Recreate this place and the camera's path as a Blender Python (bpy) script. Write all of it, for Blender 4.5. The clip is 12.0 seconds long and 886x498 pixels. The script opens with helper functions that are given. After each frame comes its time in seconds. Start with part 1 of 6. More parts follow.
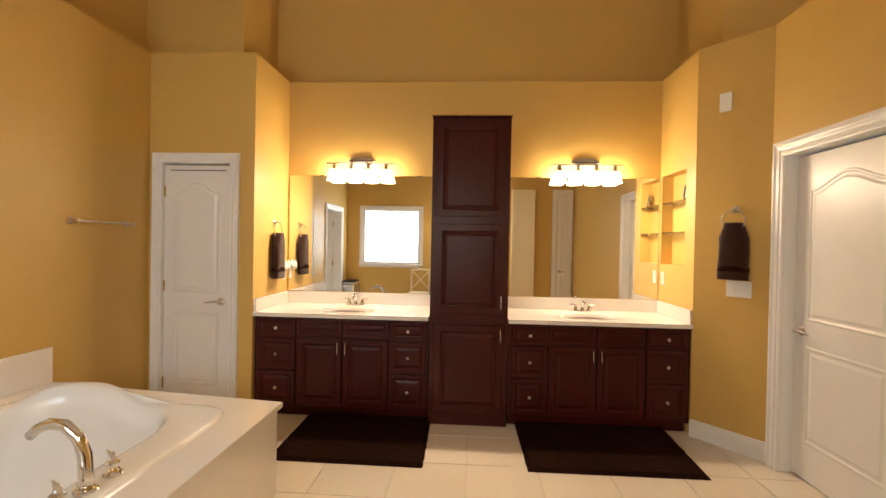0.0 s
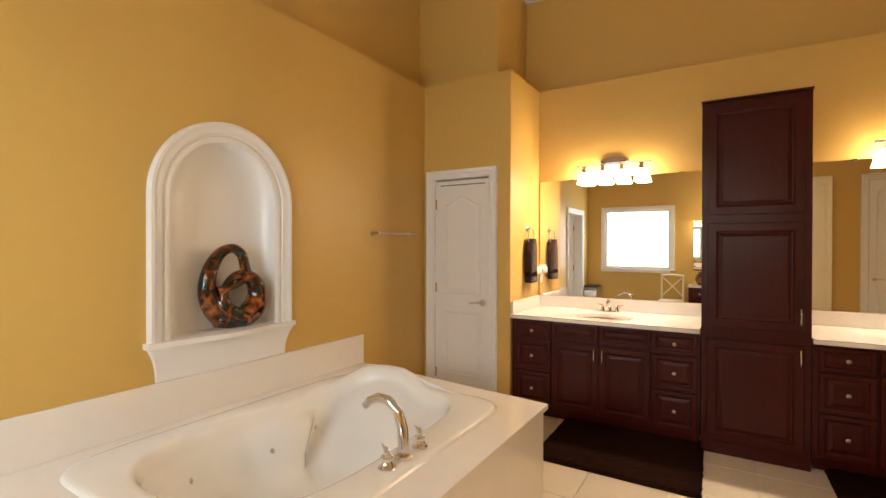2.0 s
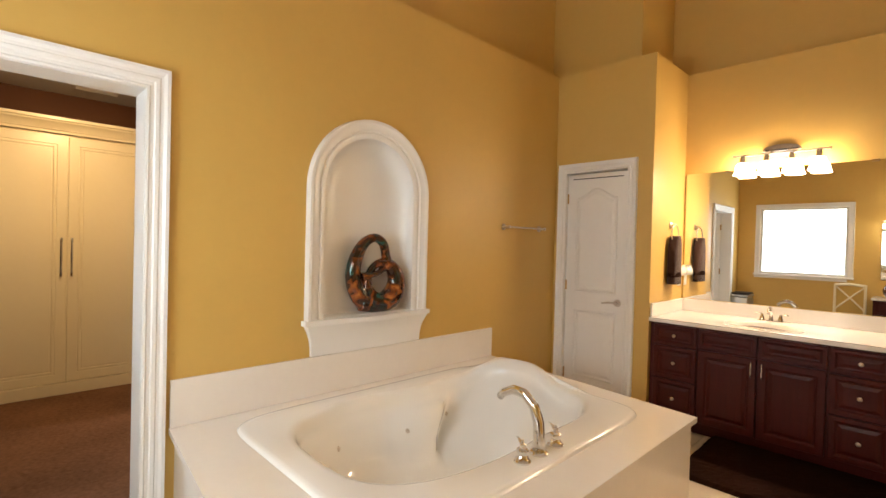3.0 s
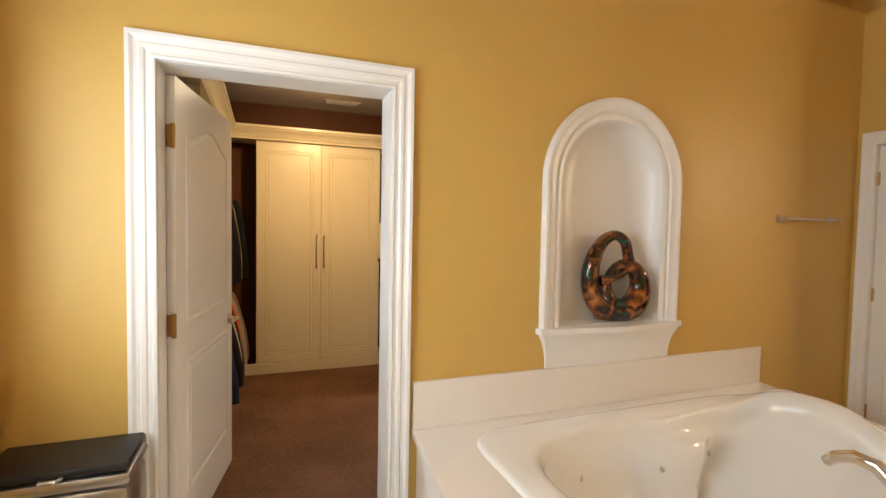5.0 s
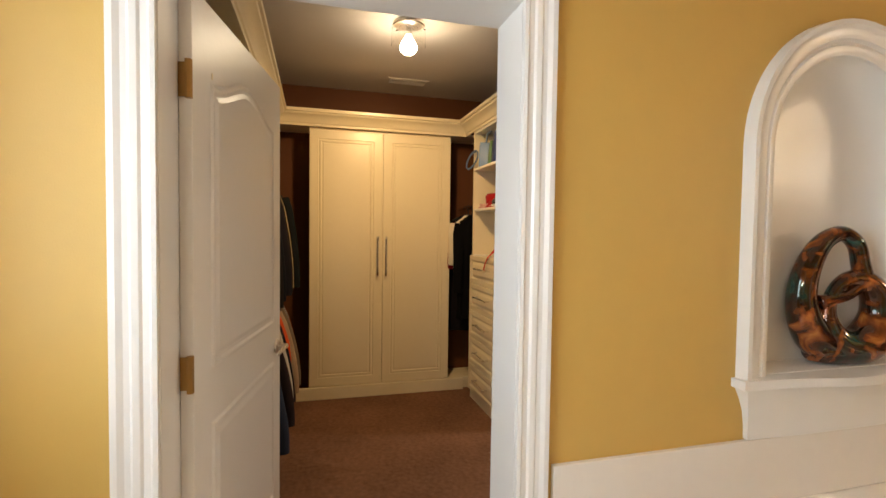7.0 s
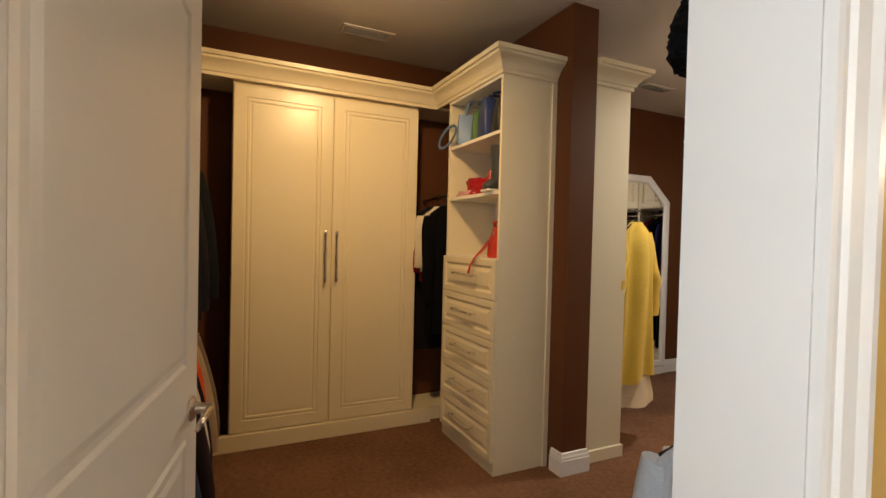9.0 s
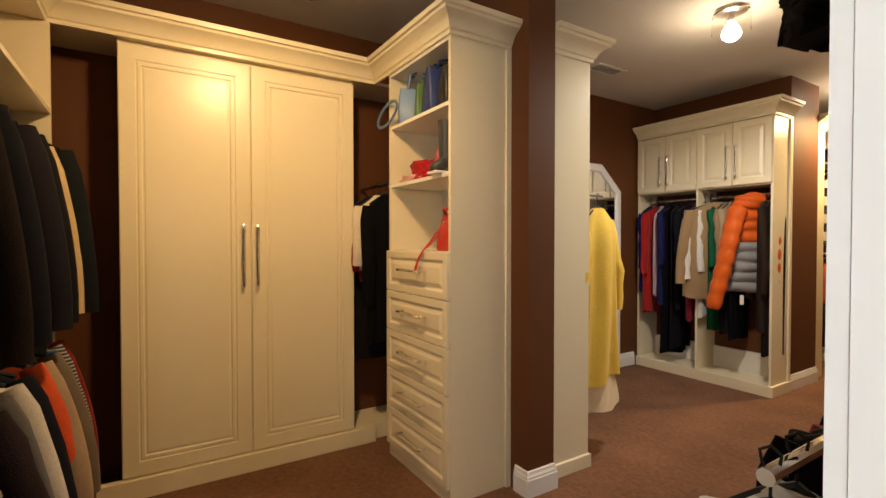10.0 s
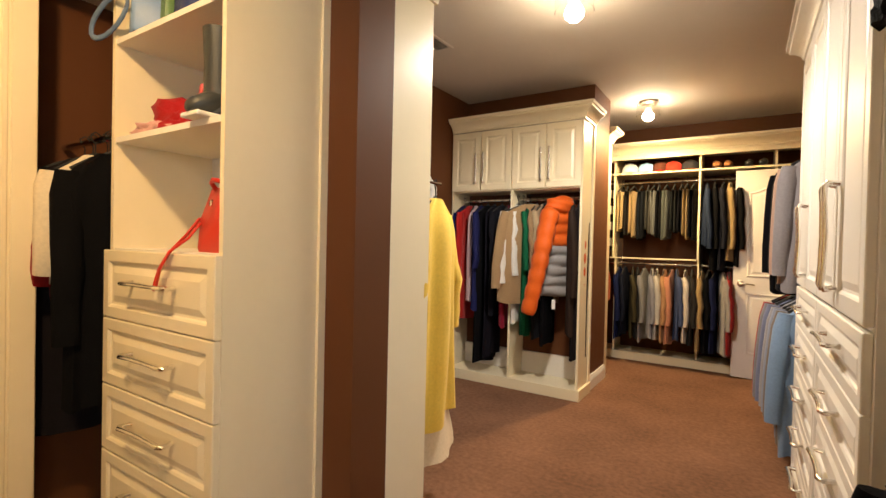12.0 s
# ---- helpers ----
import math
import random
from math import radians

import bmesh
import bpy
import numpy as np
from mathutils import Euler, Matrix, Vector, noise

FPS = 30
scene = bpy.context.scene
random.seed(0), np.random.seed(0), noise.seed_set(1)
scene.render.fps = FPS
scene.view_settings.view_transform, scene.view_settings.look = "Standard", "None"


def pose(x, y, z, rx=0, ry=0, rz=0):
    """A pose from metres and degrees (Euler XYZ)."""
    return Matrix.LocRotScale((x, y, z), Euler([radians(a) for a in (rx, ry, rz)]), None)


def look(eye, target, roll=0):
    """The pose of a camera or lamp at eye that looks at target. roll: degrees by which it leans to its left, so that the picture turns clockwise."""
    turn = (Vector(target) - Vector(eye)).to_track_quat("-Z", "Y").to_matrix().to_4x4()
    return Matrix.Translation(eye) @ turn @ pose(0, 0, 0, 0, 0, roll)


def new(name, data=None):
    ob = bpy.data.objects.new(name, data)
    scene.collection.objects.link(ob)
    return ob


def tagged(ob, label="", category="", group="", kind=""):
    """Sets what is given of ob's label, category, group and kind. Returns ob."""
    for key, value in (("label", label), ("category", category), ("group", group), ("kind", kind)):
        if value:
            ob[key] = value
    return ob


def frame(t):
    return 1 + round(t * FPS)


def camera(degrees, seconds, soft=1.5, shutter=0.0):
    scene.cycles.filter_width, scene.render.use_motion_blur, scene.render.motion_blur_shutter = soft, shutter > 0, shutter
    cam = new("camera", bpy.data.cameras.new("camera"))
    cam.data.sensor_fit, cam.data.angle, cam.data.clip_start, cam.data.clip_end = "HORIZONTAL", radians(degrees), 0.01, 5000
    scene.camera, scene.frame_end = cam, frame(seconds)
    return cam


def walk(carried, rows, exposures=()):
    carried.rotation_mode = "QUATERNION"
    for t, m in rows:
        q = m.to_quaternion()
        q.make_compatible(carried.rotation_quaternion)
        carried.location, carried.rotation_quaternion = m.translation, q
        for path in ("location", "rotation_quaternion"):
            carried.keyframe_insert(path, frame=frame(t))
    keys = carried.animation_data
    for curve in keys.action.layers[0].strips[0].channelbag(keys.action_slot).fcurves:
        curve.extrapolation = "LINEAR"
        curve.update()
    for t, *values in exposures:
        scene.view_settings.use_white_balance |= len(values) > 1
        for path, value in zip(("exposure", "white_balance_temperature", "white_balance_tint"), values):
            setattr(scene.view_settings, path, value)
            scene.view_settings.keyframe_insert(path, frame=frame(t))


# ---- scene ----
cam = camera(86.6, 12.0)
PATH = [
    (0, (-0.126, 0.076, 1.433), (-0.257, 2.072, 1.414), 1.1),
    (0.5, (-0.192, 0.06, 1.421), (-0.516, 2.033, 1.409), 0.7),
    (1, (-0.243, 0.056, 1.434), (-0.78, 1.982, 1.418), 0.2),
    (1.5, (-0.271, 0.042, 1.445), (-1.072, 1.875, 1.428), -0.1),
    (2, (-0.294, 0.026, 1.438), (-1.337, 1.732, 1.426), 0.1),
    (2.5, (-0.324, 0.015, 1.412), (-1.591, 1.562, 1.403), 0.6),
    (3, (-0.374, -0.015, 1.405), (-1.81, 1.377, 1.377), 1.5),
    (3.5, (-0.441, -0.046, 1.395), (-2.025, 1.174, 1.347), 1.9),
    (3.7, (-0.491, -0.045, 1.389), (-2.13, 1.099, 1.334), 1.9),
    (5.5, (-0.912, -0.044, 1.457), (-2.817, 0.56, 1.364), 0.5),
    (6, (-1.134, -0.028, 1.446), (-3.058, 0.513, 1.359), 0.2),
    (6.5, (-1.352, -0.045, 1.423), (-3.283, 0.471, 1.354), 0.7),
    (8.5, (-2.267, -0.161, 1.362), (-4.133, 0.554, 1.28), 1.3),
    (9, (-2.475, -0.176, 1.321), (-4.282, 0.681, 1.282), 1.4),
    (9.5, (-2.668, -0.116, 1.304), (-4.408, 0.869, 1.272), 0.6),
    (10, (-2.824, 0.004, 1.275), (-4.519, 1.066, 1.239), 0.0),
    (10.5, (-3.048, 0.084, 1.287), (-4.632, 1.304, 1.241), 0.1),
    (11, (-3.213, 0.187, 1.278), (-4.638, 1.589, 1.23), 0.7),
    (11.5, (-3.338, 0.296, 1.266), (-4.602, 1.845, 1.232), 1.2),
    (12, (-3.504, 0.471, 1.267), (-4.587, 2.152, 1.239), 1.3),
]
walk(cam, [(t, look(eye, target, roll)) for t, eye, target, roll in PATH],
     exposures=[(0.0, 0.50), (3.7, 0.48), (6.5, 0.32), (8.5, 0.20), (9.5, 0.30), (10.0, 0.58), (11.0, 1.0), (12.0, 1.08)])
WINDOW_W, VANITY_W, CLOSET_W, SHADE_E, BULB_E = 18, 10.5, 45, 5, 40

# ---- world and light ----
world = bpy.data.worlds.new("world")
scene.world = world
world.use_nodes = True
_sky = world.node_tree.nodes.new("ShaderNodeTexSky")
_sky.sky_type, _sky.sun_disc = "NISHITA", False
_sky.sun_elevation, _sky.sun_rotation = radians(40), radians(200)
world.node_tree.links.new(_sky.outputs[0], world.node_tree.nodes["Background"].inputs[0])
world.node_tree.nodes["Background"].inputs[1].default_value = 0.1

WARM = (1.0, 0.78, 0.56)
SOFTWARM = (1.0, 0.80, 0.52)


def lamp(name, kind, m, energy, colour, size=0.05, size_y=0.0):
    data = bpy.data.lights.new(name, kind)
    data.energy, data.color = energy, colour
    if kind == "AREA":
        data.shape, data.size, data.size_y = "RECTANGLE", size, size_y
    elif kind == "POINT":
        data.shadow_soft_size = size
    ob = new(name, data)
    ob.matrix_world = m
    return ob


# daylight through the bathroom window
lamp("window_daylight", "AREA", pose(-1.86, -0.955, 1.58, 90, 0, 0), WINDOW_W, (0.86, 0.94, 1.0), 1.18, 1.12)
VANITY_X = (-1.2, 0.88)
for _cx in VANITY_X:
    for _k in range(4):
        lamp("vanity_bulb", "POINT", pose(_cx - 0.245 + 0.163 * _k, 4.399, 2.055), VANITY_W * 0.5, WARM, 0.03)
        _l = lamp("vanity_bulb_beam", "SPOT", pose(_cx - 0.245 + 0.163 * _k, 4.399, 2.045, -22, 0, 0), VANITY_W * 0.85, WARM)
        _l.data.spot_size, _l.data.spot_blend, _l.data.shadow_soft_size = radians(165), 0.9, 0.04
for _dx in (-0.16, 0.0, 0.16):
    lamp("dressing_bulb", "POINT", pose(-0.45 + _dx, -0.72, 1.86), 7, (1.0, 0.88, 0.70), 0.05)
CEILING_LAMPS = ((-4.313, 2.975, 0.2), (-4.323, 5.307, 1.0), (-4.40, 0.466, 1.7))
for _k, (_x, _y, _a) in enumerate(CEILING_LAMPS):
    _l = lamp("closet_bulb", "SPOT", pose(_x, _y, 2.44, 0, (0, 0, 42)[_k], 0), CLOSET_W * (1.35, 1.95, 1.15)[_k], ((1.0, 0.92, 0.82), (1.0, 0.68, 0.31), (1.0, 0.62, 0.25))[_k], 0.05)
    _l.data.spot_size, _l.data.spot_blend, _l.data.shadow_soft_size = radians((176, 176, 150)[_k]), (0.6, 0.6, 1.0)[_k], 0.06
    lamp("closet_bulb_glow", "POINT", pose(_x, _y, 2.44), CLOSET_W * (0.07, 0.07, 0.07)[_k], (1.0, 0.76, 0.45), 0.06)


# ---- materials ----
def material(name, colour, rough=0.5, metal=0.0, vary=0.06, scale=6.0, bump=0.0, bump_scale=120.0, spec=0.5, coat=0.0,
             per_object=0.0, sheen=0.0):
    m = bpy.data.materials.new(name)
    m.use_nodes = True
    t = m.node_tree
    n, link = t.nodes, t.links.new
    b = n["Principled BSDF"]
    b.inputs["Roughness"].default_value = rough
    b.inputs["Metallic"].default_value = metal
    b.inputs["Specular IOR Level"].default_value = spec
    b.inputs["Coat Weight"].default_value = coat
    b.inputs["Sheen Weight"].default_value = sheen
    co = n.new("ShaderNodeTexCoord")
    if vary > 0 or per_object > 0:
        big, small = n.new("ShaderNodeTexNoise"), n.new("ShaderNodeTexNoise")
        big.inputs["Scale"].default_value, small.inputs["Scale"].default_value = scale * 0.3, scale * 6
        small.inputs["Detail"].default_value = 4
        for x in (big, small):
            link(co.outputs["Object"], x.inputs["Vector"])
        add = n.new("ShaderNodeMath"); add.operation = "ADD"
        link(big.outputs["Fac"], add.inputs[0]); link(small.outputs["Fac"], add.inputs[1])
        src = add.outputs[0]
        if per_object > 0:
            info = n.new("ShaderNodeObjectInfo")
            mad = n.new("ShaderNodeMath"); mad.operation = "MULTIPLY_ADD"
            mad.inputs[1].default_value = per_object / max(vary, 0.01)
            link(info.outputs["Random"], mad.inputs[0]); link(add.outputs[0], mad.inputs[2])
            src = mad.outputs[0]
        mr = n.new("ShaderNodeMapRange")
        mr.inputs["From Min"].default_value, mr.inputs["From Max"].default_value = 0.5, 1.5
        mr.inputs["To Min"].default_value, mr.inputs["To Max"].default_value = 1 - vary, 1 + vary
        mr.clamp = False
        link(src, mr.inputs["Value"])
        mul = n.new("ShaderNodeVectorMath"); mul.operation = "SCALE"
        mul.inputs[0].default_value = colour
        link(mr.outputs[0], mul.inputs["Scale"])
        link(mul.outputs[0], b.inputs["Base Color"])
        rr = n.new("ShaderNodeMapRange")
        rr.inputs["To Min"].default_value, rr.inputs["To Max"].default_value = rough * 0.88, min(1, rough * 1.12)
        link(small.outputs["Fac"], rr.inputs["Value"]); link(rr.outputs[0], b.inputs["Roughness"])
    else:
        b.inputs["Base Color"].default_value = (*colour, 1)
    if bump > 0:
        nz = n.new("ShaderNodeTexNoise")
        nz.inputs["Scale"].default_value, nz.inputs["Detail"].default_value = bump_scale, 3
        link(co.outputs["Object"], nz.inputs["Vector"])
        bp = n.new("ShaderNodeBump")
        bp.inputs["Strength"].default_value, bp.inputs["Distance"].default_value = bump, 0.004
        link(nz.outputs["Fac"], bp.inputs["Height"]); link(bp.outputs[0], b.inputs["Normal"])
    return m


def wood(name, dark, light, rough=0.32, scale=5.0, coat=0.25):
    m = material(name, dark, rough, vary=0, coat=coat, spec=0.22)
    t = m.node_tree
    n, link = t.nodes, t.links.new
    b = n["Principled BSDF"]
    co, mp = n.new("ShaderNodeTexCoord"), n.new("ShaderNodeMapping")
    mp.inputs["Scale"].default_value = (scale * 4, scale * 4, scale * 0.35)
    link(co.outputs["Object"], mp.inputs["Vector"])
    nz = n.new("ShaderNodeTexNoise")
    nz.inputs["Scale"].default_value, nz.inputs["Detail"].default_value = 2.0, 6
    nz.inputs["Distortion"].default_value = 0.8
    link(mp.outputs[0], nz.inputs["Vector"])
    cr = n.new("ShaderNodeValToRGB")
    cr.color_ramp.elements[0].position, cr.color_ramp.elements[1].position = 0.32, 0.68
    cr.color_ramp.elements[0].color, cr.color_ramp.elements[1].color = (*dark, 1), (*light, 1)
    link(nz.outputs["Fac"], cr.inputs["Fac"]); link(cr.outputs[0], b.inputs["Base Color"])
    bp = n.new("ShaderNodeBump")
    bp.inputs["Strength"].default_value, bp.inputs["Distance"].default_value = 0.08, 0.002
    link(nz.outputs["Fac"], bp.inputs["Height"]); link(bp.outputs[0], b.inputs["Normal"])
    return m


def glowing(name, colour, strength):
    m = bpy.data.materials.new(name)
    m.use_nodes = True
    b = m.node_tree.nodes["Principled BSDF"]
    b.inputs["Base Color"].default_value = (0.9, 0.88, 0.82, 1)
    b.inputs["Emission Color"].default_value = (*colour, 1)
    b.inputs["Emission Strength"].default_value = strength
    return m


def glass(name, colour=(0.95, 0.98, 0.97), rough=0.02, ior=1.45):
    m = bpy.data.materials.new(name)
    m.use_nodes = True
    b = m.node_tree.nodes["Principled BSDF"]
    b.inputs["Base Color"].default_value = (*colour, 1)
    b.inputs["Roughness"].default_value = rough
    b.inputs["Transmission Weight"].default_value = 1
    b.inputs["IOR"].default_value = ior
    return m


GOLD = material("ochre_wall_paint", (0.605, 0.388, 0.100), 0.5, vary=0.035, scale=3, bump=0.12, bump_scale=260)
BROWN = material("brown_wall_paint", (0.115, 0.040, 0.013), 0.6, vary=0.06, scale=3, bump=0.12, bump_scale=260, spec=0.25)
WHITE = material("white_gloss_paint", (0.80, 0.785, 0.76), 0.30, vary=0.004, scale=0.8)
DOORWHITE = material("white_door_paint", (0.78, 0.755, 0.72), 0.33, vary=0.02, scale=4, bump=0.10, bump_scale=90)
CEIL = material("ceiling_paint", (0.62, 0.56, 0.50), 0.8, vary=0.03, scale=3, bump=0.2, bump_scale=180)
CREAM = material("cream_cabinet_laminate", (0.80, 0.705, 0.50), 0.3, vary=0.02, scale=5, bump=0.03, bump_scale=200)
MELAMINE = material("white_melamine", (0.78, 0.74, 0.67), 0.38, vary=0.03, scale=9, bump=0.04, bump_scale=300)
CHERRY = wood("dark_cherry_wood", (0.040, 0.0030, 0.0018), (0.054, 0.0048, 0.0028), 0.34, coat=0.0)
MARBLE = material("cultured_marble", (0.80, 0.75, 0.69), 0.12, vary=0.025, scale=5, coat=0.4)
ACRYLIC = material("white_acrylic", (0.83, 0.815, 0.78), 0.10, vary=0.008, scale=3, coat=0.5)
TILE = material("cream_floor_tile", (0.68, 0.60, 0.49), 0.25, vary=0.05, scale=7, bump=0.03, per_object=0.05)
GROUT = material("floor_grout", (0.62, 0.545, 0.445), 0.85, vary=0.08, scale=30, bump=0.2)
CARPET = material("brown_carpet", (0.205, 0.106, 0.064), 0.95, vary=0.45, scale=6, bump=1.0, bump_scale=420, spec=0.03)
_t = CARPET.node_tree
_mid, _bp = _t.nodes.new("ShaderNodeTexNoise"), _t.nodes.new("ShaderNodeBump")
_mid.inputs["Scale"].default_value, _mid.inputs["Detail"].default_value, _mid.inputs["Distortion"].default_value = 5.0, 4, 0.8
_bp.inputs["Strength"].default_value, _bp.inputs["Distance"].default_value = 0.9, 0.03
_t.links.new(_t.nodes["Texture Coordinate"].outputs["Object"], _mid.inputs["Vector"])
_t.links.new(_mid.outputs["Fac"], _bp.inputs["Height"])
_t.links.new(_t.nodes["Bump"].outputs[0], _bp.inputs["Normal"])
_t.links.new(_bp.outputs[0], _t.nodes["Principled BSDF"].inputs["Normal"])
RUG = material("dark_brown_shag", (0.016, 0.0060, 0.0036), 1.0, vary=0.25, scale=16, spec=0.03)
TOWEL = material("brown_terry", (0.035, 0.013, 0.008), 0.95, vary=0.25, scale=18, bump=0.8, bump_scale=350, spec=0.1, sheen=0.2)
CHROME = material("chrome", (0.78, 0.77, 0.76), 0.08, 1.0, vary=0)
HANDLE = material("polished_handle_chrome", (0.86, 0.84, 0.80), 0.20, 1.0, vary=0)
NICKEL = material("brushed_nickel", (0.62, 0.56, 0.50), 0.28, 1.0, vary=0.03, scale=30)
BRASS = material("antique_brass", (0.42, 0.25, 0.09), 0.35, 1.0, vary=0.08, scale=40)
STEEL = material("brushed_steel", (0.55, 0.55, 0.56), 0.3, 1.0, vary=0.04, scale=30)
MIRROR = material("mirror_silver", (0.90, 0.91, 0.90), 0.0, 1.0, vary=0)
BLACKPLASTIC = material("black_plastic", (0.012, 0.012, 0.013), 0.45, vary=0.1, scale=20)
SHADE = glowing("lit_frosted_glass", (1.0, 0.80, 0.52), SHADE_E)
BULB = glowing("lit_bulb", (1.0, 0.84, 0.60), BULB_E)
GLASS = glass("clear_glass")
THINGLASS = glass("thin_lamp_glass", (0.98, 0.97, 0.95), 0.06, 1.08)
GREENGLASS = glass("shelf_glass", (0.80, 0.90, 0.86))
PLATE = material("white_plate_plastic", (0.82, 0.80, 0.76), 0.35, vary=0.01)
PAPER = material("paper", (0.8, 0.78, 0.74), 0.7, vary=0.03)


# ---- building helpers ----
def add_box(bm, x0, x1, y0, y1, z0, z1, bevel=0.0):
    x0, x1, y0, y1, z0, z1 = min(x0, x1), max(x0, x1), min(y0, y1), max(y0, y1), min(z0, z1), max(z0, z1)
    r = bmesh.ops.create_cube(bm, size=1.0, matrix=Matrix.LocRotScale(((x0 + x1) / 2, (y0 + y1) / 2, (z0 + z1) / 2), None, (x1 - x0, y1 - y0, z1 - z0)))
    if bevel > 0:
        vs = set(r["verts"])
        es = [e for e in bm.edges if e.verts[0] in vs and e.verts[1] in vs]
        bmesh.ops.bevel(bm, geom=es, offset=bevel, segments=2, affect="EDGES", profile=0.5)
    return bm


def box(x0, x1, y0, y1, z0, z1, bevel=0.0):
    return add_box(bmesh.new(), x0, x1, y0, y1, z0, z1, bevel)


def finish(name, bm, mat, smooth=False):
    bmesh.ops.recalc_face_normals(bm, faces=bm.faces)
    me = bpy.data.meshes.new(name)
    bm.to_mesh(me)
    bm.free()
    if mat is not None:
        me.materials.append(mat)
    if smooth:
        me.shade_smooth()
        if smooth is not True:
            me.set_sharp_from_angle(angle=radians(smooth))
    return me


def struct(name, bm, mat, label, category, smooth=False):
    """A piece of the setting, built in world coordinates."""
    return tagged(new(name, finish(name, bm, mat, smooth)), label, category, kind="structure")


def thing(name, at, label, category, group="", turn=0.0, kind=""):
    ob = new(name)
    ob.empty_display_size = 0.1
    ob.matrix_world = pose(*at, 0, 0, turn)
    ob.matrix_basis = pose(*at, 0, 0, turn)
    return tagged(ob, label, category, group, kind)


def part(name, bm, mat, parent, label="", smooth=False, m=None):
    """bm in the parent's own coordinates, as one mesh under it."""
    ob = new(name, finish(name, bm, mat, smooth))
    ob.parent = parent
    if m is not None:
        ob.matrix_basis = m
    return tagged(ob, label)


def lathe(profile, n=24, m=None):
    """profile: (radius, z) pairs from bottom to top."""
    bm = bmesh.new()
    rings = []
    for r, z in profile:
        rings.append([bm.verts.new((r * math.cos(2 * math.pi * k / n), r * math.sin(2 * math.pi * k / n), z)) for k in range(n)])
    for a, b in zip(rings, rings[1:]):
        for k in range(n):
            bm.faces.new((a[k], a[(k + 1) % n], b[(k + 1) % n], b[k]))
    for ring, r in ((rings[0], profile[0][0]), (rings[-1], profile[-1][0])):
        if r > 1e-4:
            bm.faces.new(ring)
    bmesh.ops.remove_doubles(bm, verts=bm.verts, dist=1e-5)
    if m is not None:
        bmesh.ops.transform(bm, matrix=m, verts=bm.verts)
    return bm


def add_tube(bm, pts, radii, n=10, caps=True, closed=False, flat=1.0):
    """A tube along points; radii one number or one a point; flat squashes it along its second axis."""
    pts = [Vector(p) for p in pts]
    if not isinstance(radii, (list, tuple)):
        radii = [radii] * len(pts)
    rings = []
    up = None
    for i, p in enumerate(pts):
        if closed:
            d = pts[(i + 1) % len(pts)] - pts[i - 1]
        else:
            d = pts[min(i + 1, len(pts) - 1)] - pts[max(i - 1, 0)]
        d.normalize()
        if up is None:
            up = Vector((0, 0, 1)) if abs(d.z) < 0.9 else Vector((0, 1, 0))
        s = d.cross(up).normalized()
        up = s.cross(d).normalized()
        rings.append([bm.verts.new(p + radii[i] * (math.cos(2 * math.pi * k / n) * s + flat * math.sin(2 * math.pi * k / n) * up)) for k in range(n)])
    pairs = list(zip(rings, rings[1:]))
    if closed:
        pairs.append((rings[-1], rings[0]))
    for a, b in pairs:
        for k in range(n):
            bm.faces.new((a[k], a[(k + 1) % n], b[(k + 1) % n], b[k]))
    if caps and not closed:
        bm.faces.new(rings[0])
        bm.faces.new(rings[-1])
    return bm


def tube(pts, radii, n=10, **kw):
    return add_tube(bmesh.new(), pts, radii, n, **kw)


def offset_loop(pts, d):
    """A counter-clockwise outline of 2D points moved inwards by d."""
    out = []
    n = len(pts)
    for i in range(n):
        a, b, c = Vector(pts[i - 1]), Vector(pts[i]), Vector(pts[(i + 1) % n])
        e, f = (b - a).normalized(), (c - b).normalized()
        ne, nf = Vector((-e.y, e.x)), Vector((-f.y, f.x))
        k = ne + nf
        k = k / max(k.dot(ne), 0.3) if k.length > 1e-6 else ne
        out.append((b.x + k.x * d, b.y + k.y * d))
    return out


def add_relief(bm, outline, steps, m):
    """Moulded rings on a face: steps of (inset, height); outline in x and z of the face, height along -y; m places it."""
    rings = []
    for d, h in steps:
        rings.append([bm.verts.new(m @ Vector((x, -h, z))) for x, z in offset_loop(outline, d)])
    n = len(outline)
    for a, b in zip(rings, rings[1:]):
        for k in range(n):
            bm.faces.new((a[k], a[(k + 1) % n], b[(k + 1) % n], b[k]))
    bm.faces.new(rings[-1])
    return bm


def rect(x0, x1, z0, z1):
    return [(x0, z0), (x1, z0), (x1, z1), (x0, z1)]


def rings_front(w, h, t, steps, outline=None):
    """A slab w x h, t thick, its front at y = -t .. back at 0, with a closed front of stepped rings."""
    bm = bmesh.new()
    o = outline or rect(0, w, 0, h)
    back = [bm.verts.new((x, 0, z)) for x, z in o]
    loops = [back]
    for d, y in steps:
        loops.append([bm.verts.new((x, -t + y, z)) for x, z in offset_loop(o, d)])
    for a, b in zip(loops, loops[1:]):
        for k in range(len(o)):
            bm.faces.new((a[k], a[(k + 1) % len(o)], b[(k + 1) % len(o)], b[k]))
    bm.faces.new(loops[-1])
    bm.faces.new(back)
    return bm


def raised_steps(frame=0.055):
    """Frame, cove and raised field of a cabinet door."""
    return [(0.0, 0.003), (0.003, 0.0), (frame - 0.006, 0.0), (frame, 0.004), (frame + 0.004, 0.009), (frame + 0.012, 0.010),
            (frame + 0.034, 0.003), (frame + 0.040, 0.003)]


